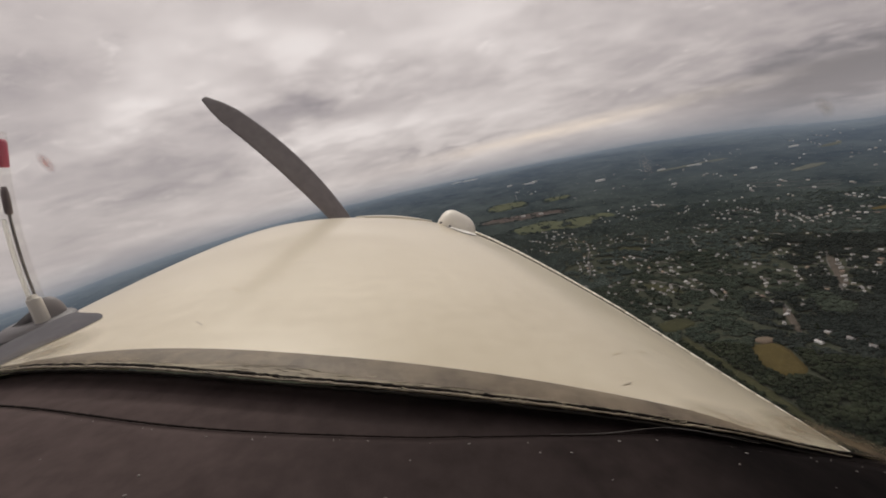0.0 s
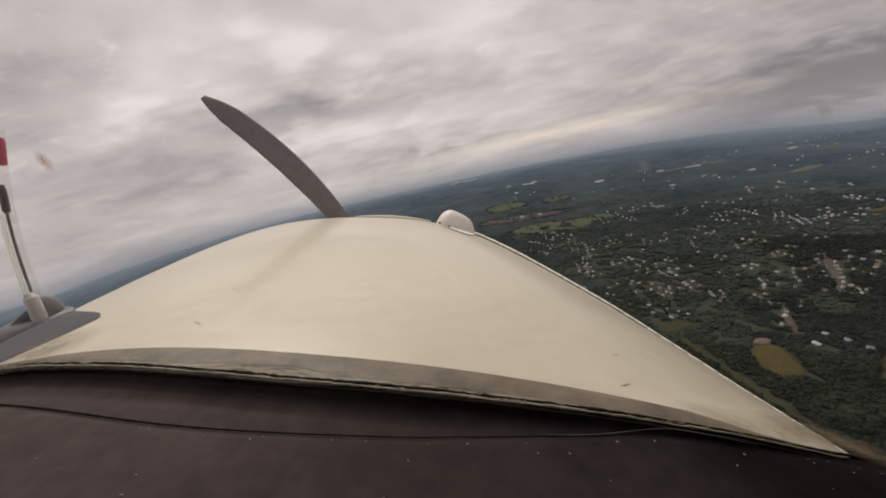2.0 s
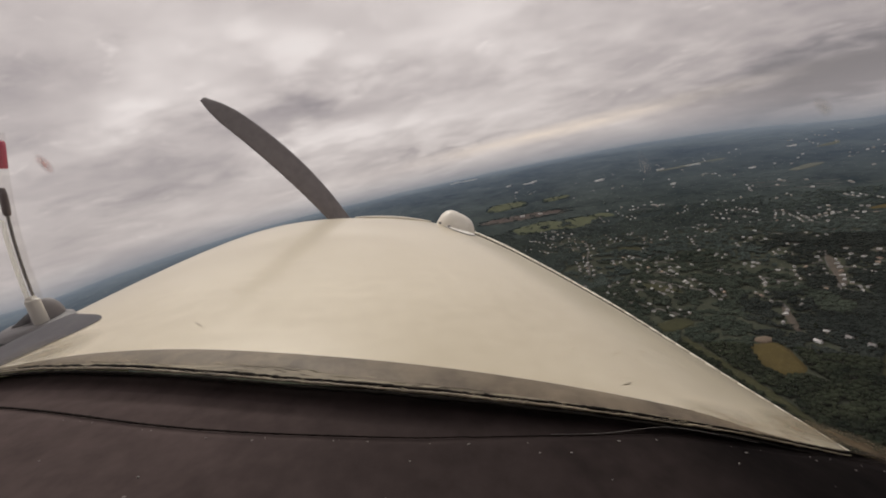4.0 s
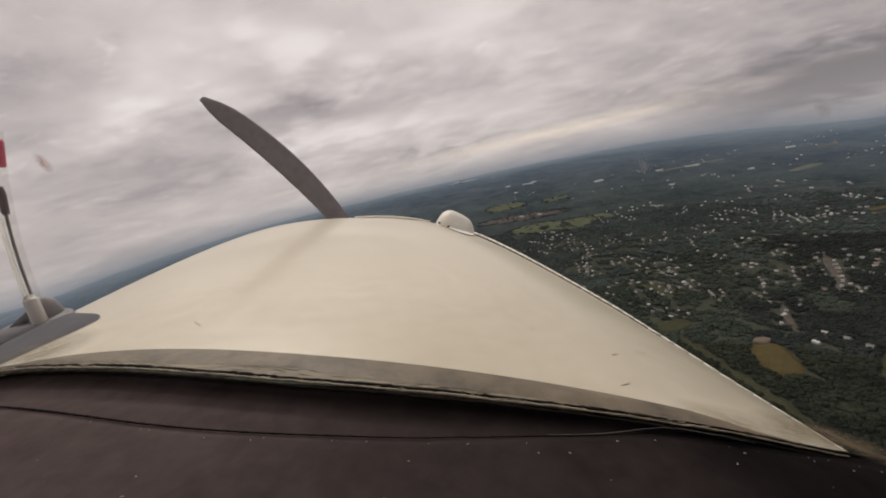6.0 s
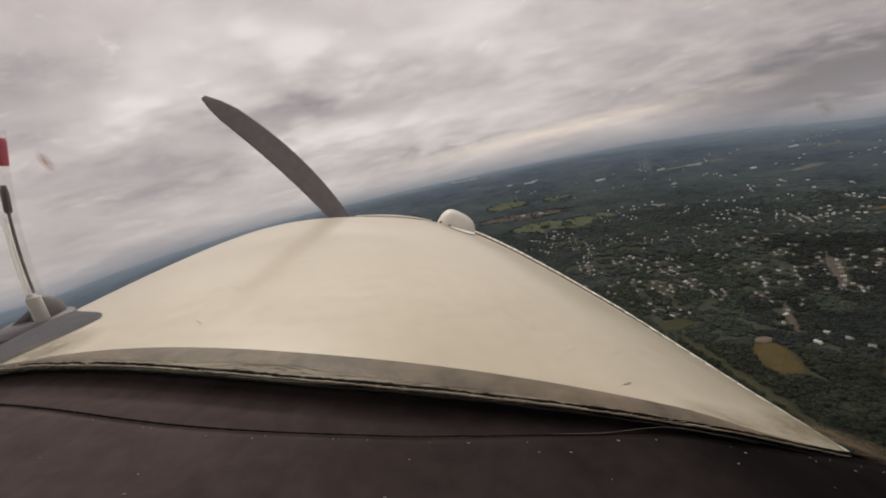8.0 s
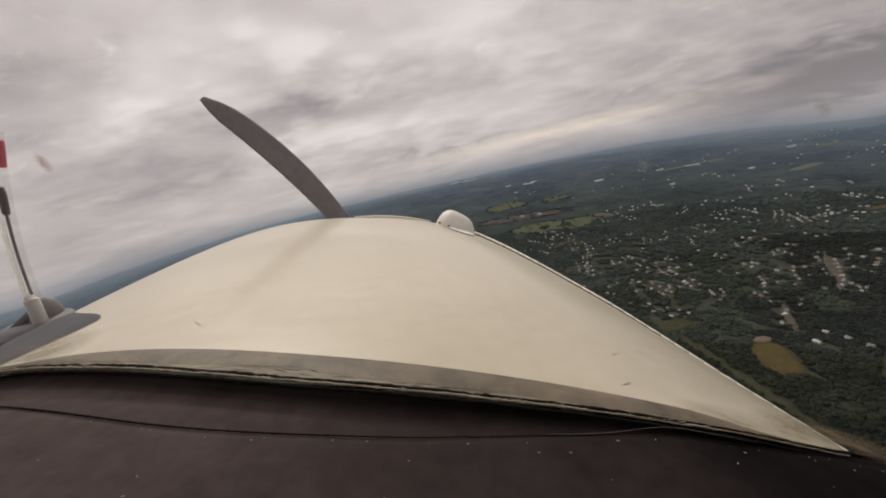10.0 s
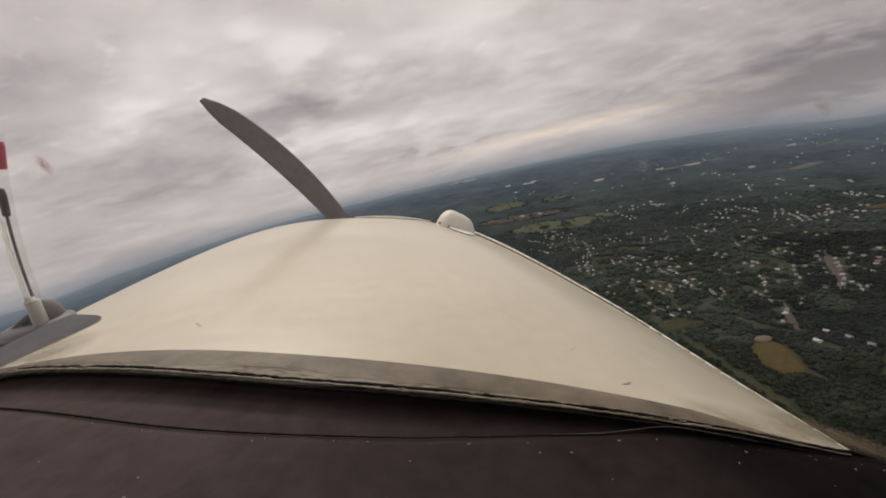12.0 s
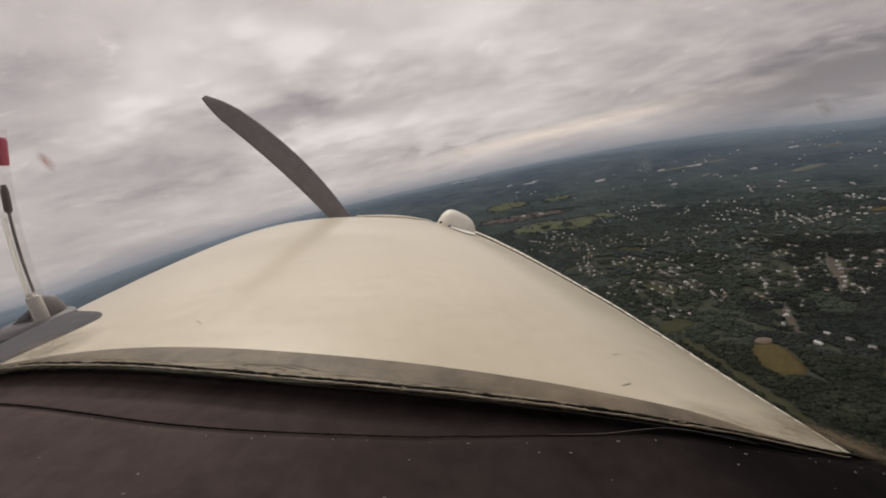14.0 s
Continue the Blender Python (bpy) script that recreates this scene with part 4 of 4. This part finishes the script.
def house(long, wide, high, rise, wing, wall, roof, label):
    top = tagged(new("house"), label, "house", "houses of the suburb")
    bm = bmesh.new()
    block(bm, (long, wide, high + 1.5), (0, 0, high / 2 - 0.75))
    if wing:
        block(bm, (wide * 0.75, wing, high * 0.8 + 1.5), (long * 0.24, -wide / 2 - wing / 2, high * 0.4 - 0.75))
    part("wall", bm, wall, top, "", False)
    bm = bmesh.new()
    gable(bm, long, wide, high, rise)
    if wing:
        gable(bm, wide * 0.75, wing + 3, high * 0.8, rise * 0.55, 0.4, long * 0.24, -wide / 2 - wing / 2 + 1)
    tiles = part("roof", bm, roof, top, "", False)
    bm = bmesh.new()
    block(bm, (1.0, 0.8, 2.6), (-long * 0.2, wide * 0.12, high + rise * 0.9))
    part("chimney", bm, BRICK, tiles, "", False)
    for k in range(2):
        bm = bmesh.new()
        block(bm, (1.6, 0.12, 1.4), (-long * 0.25 + k * long * 0.5, wide / 2 + 0.03, high * 0.5))
        part("window", bm, ASPHALT, top, "", False)
    return top


KINDS = [house(15, 9, 4.5, 2.8, 0, WALLS[0], ROOFS[0], "white house with a pale grey gable roof among trees"), house(12, 9, 6.0, 3.2, 6, WALLS[0], ROOFS[1], "white two-storey house with a dark grey roof and a wing"),
         house(17, 9, 3.6, 2.4, 5, WALLS[1], ROOFS[2], "long tan house with a brown shingled roof"), house(13, 10, 5.2, 3.0, 0, WALLS[2], ROOFS[1], "pale grey house with a dark shingled roof"),
         house(16, 10, 4.0, 2.4, 6, WALLS[2], ROOFS[0], "pale grey house with a light roof and a wing"), house(11, 8, 5.0, 3.0, 0, WALLS[1], ROOFS[0], "small tan house with a light grey roof")]
for k, (x, y, turn) in enumerate(plots):
    m = lot(x, y, turn)
    if k < len(KINDS):
        KINDS[k].matrix_basis = m
    else:
        copy_thing(KINDS[rng.choice((0, 1, 1, 2, 3, 3, 4, 5))], m)


# lawns and bare yards round the houses
yards = bmesh.new()
for x, y, turn in plots + far_plots:
    if math.hypot(x, y) < 2600:
        wide, deep = 9 + 4 * math.sin(turn * 37), 11 + 4 * math.cos(turn * 53)
        ring = []
        for k in range(10):
            t = 2 * math.pi * k / 10 + turn
            r = 1 + 0.3 * noise.noise(Vector((x, y, k * 1.7)))
            ring.append(yards.verts.new(on_land(x + r * wide * math.cos(t), y + r * deep * math.sin(t), 0.35)))
        mid = yards.verts.new(on_land(x, y, 0.55))
        for k in range(10):
            yards.faces.new((mid, ring[k], ring[(k + 1) % 10]))
yards = tagged(part("yards", yards, YARD, None, "", False), "small dry lawns and bare yards round the houses", "lawns", kind="stuff")

# houses too far off to tell apart, joined
for kind, (wall, roof) in enumerate(((WALLS[0], ROOFS[0]), (WALLS[2], ROOFS[1]), (WALLS[1], ROOFS[0]))):
    shell, cover = bmesh.new(), bmesh.new()
    for k, (x, y, turn) in enumerate(far_plots):
        if k % 3 == kind:
            one, two = bmesh.new(), bmesh.new()
            grow = 0.85 + 0.3 * (math.hypot(x, y) > 2500)
            block(one, (14 * grow, 9 * grow, 6), (0, 0, 2.2))
            gable(two, 14 * grow, 9 * grow, 5.2, 2.6)
            for src, dst in ((one, shell), (two, cover)):
                src.transform(lot(x, y, turn))
                me = bpy.data.meshes.new("piece")
                src.to_mesh(me)
                dst.from_mesh(me)
                bpy.data.meshes.remove(me)
                src.free()
    top = tagged(new("far_houses"), "small pale houses scattered through distant woods", "houses", kind="stuff")
    part("wall", shell, wall, top, "", False)
    part("roof", cover, roof, top, "", False)


# large flat-roofed buildings far off
def hall(x, y, long, wide, high, turn):
    top = tagged(new("warehouse"), "large low white flat-roofed building in the far woods", "warehouse", "large far buildings")
    top.matrix_basis = lot(x, y, radians(turn))
    bm = bmesh.new()
    block(bm, (long, wide, high + 6), (0, 0, high / 2 - 3))
    part("wall", bm, WALLS[0], top, "", False)
    bm = bmesh.new()
    block(bm, (long + 1, wide + 1, 0.8), (0, 0, high + 0.4))
    for k in range(4):
        block(bm, (4, 3, 2), (-long * 0.36 + k * long * 0.24, wide * 0.15 * (-1) ** k, high + 1.7))
    part("roof", bm, FLAT_ROOF, top, "", False)


for row in ((1806, 4091, 110, 60, 12, 5), (1509, 5894, 190, 70, 14, -25), (1640, 6050, 90, 50, 12, -25), (1764, 2776, 40, 24, 10, 20), (2496, 3602, 150, 30, 10, -15), (2300, 3800, 80, 30, 10, -15), (1334, 12745, 600, 110, 20, 0),
            (900, 13300, 420, 90, 20, 0), (1268, 6234, 100, 40, 12, -10), (2289, 2688, 44, 30, 10, 10), (1080, 4900, 50, 30, 10, 5), (3219, 3348, 90, 30, 10, 0), (640, 2850, 40, 24, 9, -20), (760, 2790, 36, 20, 8, -20)):
    hall(*row)


# trees that stand by themselves near the houses
def tree(high, wide, seed):
    r = random.Random(seed)
    top = tagged(new("tree"), "broadleaf tree with a dense green crown beside houses", "tree", "trees near the houses")
    bm = bmesh.new()
    tube(bm, [Vector((0, 0, -0.8)), Vector((0.1, 0, high * 0.25)), Vector((0.2, 0.1, high * 0.55)), Vector((0.2, 0.1, high * 0.8))], [0.4, 0.3, 0.2, 0.06], 7)
    for k in range(5):
        t = k * 1.3 + r.uniform(0, 0.6)
        a = Vector((0.15, 0.05, high * (0.35 + 0.07 * k)))
        tube(bm, [a, a + Vector((math.cos(t) * wide * 0.28, math.sin(t) * wide * 0.28, high * 0.16))], [0.13, 0.04], 5)
    part("trunk", bm, BARK, top)
    bm = bmesh.new()
    for k in range(26):
        t, h = r.uniform(0, 6.28), r.uniform(0.34, 0.97)
        reach = wide * 0.5 * math.sin(math.pi * clip((h - 0.22) / 0.82, 0, 1)) ** 0.6 * r.uniform(0.35, 0.95)
        s = wide * r.uniform(0.10, 0.19)
        for v in blob(bm, (math.cos(t) * reach, math.sin(t) * reach, high * h), (s, s, s * 0.75), Matrix.Rotation(r.uniform(0, 3), 4, "Z"), 2):
            v.co += Vector((0.5, 0.5, 0.4)) * noise.noise(v.co * 0.9) * s * 0.6
    part("crown", bm, LEAVES_NEAR, top, "", False)
    return top


TREES = [tree(14, 11, 1), tree(17, 12, 2), tree(11, 9, 3), tree(19, 10, 4)]
solo = []
for x, y, _ in plots:
    for k in range(2):
        p = (x + rng.uniform(-17, 17), y + rng.uniform(-17, 17))
        if math.hypot(*p) < 1150 and (p[0] - x) ** 2 + (p[1] - y) ** 2 > 11 ** 2 and len(solo) < 280:
            if all((p[0] - q[0]) ** 2 + (p[1] - q[1]) ** 2 > 12 ** 2 for q in plots):
                solo.append(p)
for k, (x, y) in enumerate(solo):
    m = lot(x, y, rng.uniform(0, 6.3))
    if k < 4:
        TREES[k].matrix_basis = m
    else:
        copy_thing(rng.choice(TREES), m)


# the woods: joined crowns in three belts
def crown_shapes(count, seed, lumps, detail=1):
    out, r = [], random.Random(seed)
    for k in range(count):
        bm = bmesh.new()
        for q in range(lumps):
            t, d = 2 * math.pi * q / lumps + r.uniform(-0.6, 0.6), r.uniform(0.12, 0.42)
            s = r.uniform(0.20, 0.36)
            blob(bm, (d * math.cos(t), d * math.sin(t), r.uniform(0.35, 0.85) - 0.5 * d), (s, s, s * r.uniform(0.8, 1.3)), Matrix.Rotation(r.uniform(0, 6), 4, (r.random(), r.random(), 1)), detail)
        for v in bm.verts:
            v.co += Vector((1, 1, 1)) * 0.12 * noise.noise(v.co * 4 + Vector((k * 7, 0, 0)))
        bmesh.ops.triangulate(bm, faces=bm.faces)
        bm.verts.index_update()
        out.append((np.array([v.co for v in bm.verts]), np.array([[v.index for v in f.verts] for f in bm.faces])))
        bm.free()
    return out


def woods(name, spots, shapes, material, label, seed, thin=1.0):
    """spots: rows of x, y, ground z, width, height. thin: below 1, belts that lie across the view, and their depth."""
    g = np.random.default_rng(seed)
    co, tri, base = [], [], 0
    pick = g.integers(0, len(shapes), len(spots))
    turn = g.uniform(0, 2 * np.pi, len(spots)) if thin == 1.0 else -np.arctan2(spots[:, 0], spots[:, 1])
    for k, (v, f) in enumerate(shapes):
        s = spots[pick == k]
        t = turn[pick == k]
        c, sn = np.cos(t)[:, None], np.sin(t)[:, None]
        x = s[:, 0:1] + s[:, 3:4] * (v[None, :, 0] * c - thin * v[None, :, 1] * sn)
        y = s[:, 1:2] + s[:, 3:4] * (v[None, :, 0] * sn + thin * v[None, :, 1] * c)
        z = s[:, 2:3] + s[:, 4:5] * v[None, :, 2]
        co.append(np.stack([x, y, z], -1).reshape(-1, 3))
        tri.append((f[None] + (base + np.arange(len(s)) * len(v))[:, None, None]).reshape(-1, 3))
        base += len(s) * len(v)
    co, tri = np.concatenate(co), np.concatenate(tri)
    me = bpy.data.meshes.new(name)
    me.vertices.add(len(co))
    me.vertices.foreach_set("co", co.astype(np.float32).ravel())
    me.loops.add(tri.size)
    me.loops.foreach_set("vertex_index", tri.astype(np.int32).ravel())
    me.polygons.add(len(tri))
    me.polygons.foreach_set("loop_start", np.arange(0, tri.size, 3, dtype=np.int32))
    me.update(calc_edges=True)
    me.materials.append(material)
    me.shade_smooth()
    tagged(new(name, me), label, "woods", kind="stuff")


def open_ground(x, y, wide):
    """Which places of the map are free of fields, plots and streets."""
    ok = np.ones(len(x), bool)
    for x0, y0, a, b, turn, *_ in FIELDS:
        c, s = math.cos(radians(turn)), math.sin(radians(turn))
        u, v = ((x - x0) * c + (y - y0) * s) / (a * 1.03 + wide * 0.3), (-(x - x0) * s + (y - y0) * c) / (b * 1.03 + wide * 0.3)
        ok &= np.abs(u) ** 3 + np.abs(v) ** 3 > 1
    for px, py, turn in plots + far_plots:
        room = 10.0 + 3.5 * math.sin(turn * 37) + 0.2 * wide
        ok &= (x - px) ** 2 + (y - py) ** 2 > room ** 2
    for a, b in streets:
        d = b - a
        t = np.clip(((x - a.x) * d.x + (y - a.y) * d.y) / d.length_squared, 0, 1)
        ok &= (x - a.x - t * d.x) ** 2 + (y - a.y - t * d.y) ** 2 > 5.5 ** 2
    return ok


def stand(x, y, wide, high, g, lift=0.0):
    """Rows of place, ground, width and height for the trees at x, y of the map, and how far along the belts they stand."""
    s = np.array([draw_in(a, b) for a, b in zip(x, y)])
    tall = np.array([1 + 0.75 * noise.noise(Vector((a / 80, b / 80, 4))) for a, b in zip(x, y)])
    p = np.array([on_land(a, b, lift * k - 0.6) for a, b, k in zip(x, y, tall)])
    far = np.array([math.hypot(a, b) + 420 * noise.noise(Vector((a / 260, b / 260, 9))) for a, b in zip(x, y)])
    return np.column_stack([p, wide * s * g.uniform(0.6, 1.45, len(x)), high * s * tall * g.uniform(0.75, 1.25, len(x)), far])


def scatter(near, far, left, right, gap, wide, high, seed, thin=0.0, lift=2.0, bare=9.0):
    g = np.random.default_rng(seed)
    n = int(2 * far / gap)
    gx, gy = np.meshgrid(np.arange(n) * gap - far, np.arange(n) * gap - far)
    x, y = (gx + g.uniform(-0.8, 0.8, gx.shape) * gap).ravel(), (gy + g.uniform(-0.8, 0.8, gx.shape) * gap).ravel()
    r, az = np.hypot(x, y), np.degrees(np.arctan2(x, y))
    ok = (r > near) & (r < far) & (az > left) & (az < right) & (g.random(len(x)) > thin)
    x, y = x[ok], y[ok]
    ok = open_ground(x, y, wide)
    ok &= np.array([noise.noise(Vector((a / 21, b / 21, 3.3))) + 0.5 * noise.noise(Vector((a / 240, b / 240, 5))) < bare + 0.02 * max(0.0, math.degrees(math.atan2(a, b)) - 37) for a, b in zip(x, y)])
    return stand(x[ok], y[ok], wide, high, g, lift)


def fan(near, left, right, step, seed):
    """Clumps that grow with their distance, out to the skyline."""
    g = np.random.default_rng(seed)
    rows = []
    d = near
    while d < 26000:
        for a in np.arange(math.radians(left), math.radians(right), step):
            az = a + g.uniform(-0.5, 0.5) * step
            q = d * (1 + g.uniform(-0.5, 0.5) * step)
            if q < far_end(az) * 0.97:
                rows.append((q * math.sin(az), q * math.cos(az), q))
        d *= 1 + step * (1 + d / 9000)
    x, y, d = np.array(rows).T
    ok = open_ground(x, y, 20.0)
    x, y, d = x[ok], y[ok], d[ok]
    out = stand(x, y, 1.0, 16.0, g)
    out[:, 3] *= 3.3 * step * d
    out[:, 4] *= np.clip(0.36 - d / 12000, 0.03, 0.16)
    return out, np.maximum(out[:, 5], 2401.0)


NEAR_CROWNS, FAR_CROWNS, LUMPS = crown_shapes(14, 5, 3), crown_shapes(8, 7, 2), [(v - np.array((0, 0, v[:, 2].mean() + 0.04)), f) for v, f in crown_shapes(10, 9, 1)]
near = np.concatenate([scatter(850, 1020, 6, 64, 6.6, 13.0, 4.6, 1, bare=0.26), scatter(1020, 1250, 6, 64, 6.6, 12.0, 6.5, 3, bare=0.09), scatter(1250, 1650, 4, 62, 9.0, 15.0, 7.0, 2, bare=0.08)])
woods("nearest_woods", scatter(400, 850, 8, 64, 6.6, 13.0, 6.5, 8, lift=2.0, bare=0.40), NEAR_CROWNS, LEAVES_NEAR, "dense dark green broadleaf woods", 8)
dim_side = np.array([a - 0.86 * b - 40 + 260 * noise.noise(Vector((a / 230, b / 230, 14))) > 0 for a, b in near[:, :2]])
woods("pine_woods", near[dim_side], NEAR_CROWNS, LEAVES_DIM, "woods between houses, painted darker on the right", 15)
near = near[~dim_side]
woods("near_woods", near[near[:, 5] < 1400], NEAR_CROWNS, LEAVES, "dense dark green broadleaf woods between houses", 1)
woods("middle_woods", near[near[:, 5] >= 1400], NEAR_CROWNS, LEAVES_HAZED, "dense green woods behind the first houses", 2)
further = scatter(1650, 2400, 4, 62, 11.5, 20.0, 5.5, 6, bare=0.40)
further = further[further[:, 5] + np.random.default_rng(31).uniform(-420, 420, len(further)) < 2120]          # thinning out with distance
woods("further_woods", further, FAR_CROWNS, LEAVES_HAZED, "green woods in the middle distance", 6)
g = np.random.default_rng(44)
rows = []
for x0, y0, a, b, turn, material, _ in FIELDS:       # trees along the edges of the far fields, and single ones out in them
    if y0 > 2000 and a > 100 and material is not FIELD_FAR:
        for k in range(int(a / 1.4)):
            t = g.uniform(0, 2 * math.pi)
            w = g.uniform(0.86, 1.10) if k % 12 else g.uniform(0.2, 0.8)
            if k % 12 == 0 or noise.noise(Vector((x0 + 2.2 * math.cos(t), y0 + 2.2 * math.sin(t), 8))) > -0.12:
                u, v = w * a * math.copysign(abs(math.cos(t)) ** 0.6, math.cos(t)), w * b * math.copysign(abs(math.sin(t)) ** 0.6, math.sin(t))
                c, s = math.cos(radians(turn)), math.sin(radians(turn))
                rows.append((x0 + u * c - v * s, y0 + u * s + v * c))
x, y = np.array(rows).T
woods("hedgerow_trees", stand(x, y, 22.0, 7.0, g, 1.5), FAR_CROWNS, HAZED_LAND, "dark green trees along the edges of far fields", 7)
belt, far_off = fan(2400, -58, 60, 0.0072, 3)
some = np.random.default_rng(12).random(len(belt)) < np.where(far_off > 9500, 0.6, 0.38)
belt, far_off = belt[some], far_off[some]
woods("far_woods", belt[far_off < 4000], LUMPS, HAZED_LAND, "dull green woods in the distance", 3, 0.08)
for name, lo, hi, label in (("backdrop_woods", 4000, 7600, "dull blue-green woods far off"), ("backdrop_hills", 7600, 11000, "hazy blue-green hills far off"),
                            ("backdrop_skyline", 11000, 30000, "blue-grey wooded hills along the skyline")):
    woods(name, belt[(far_off >= lo) & (far_off < hi)], LUMPS, HAZED_LAND, label, lo, 0.08)
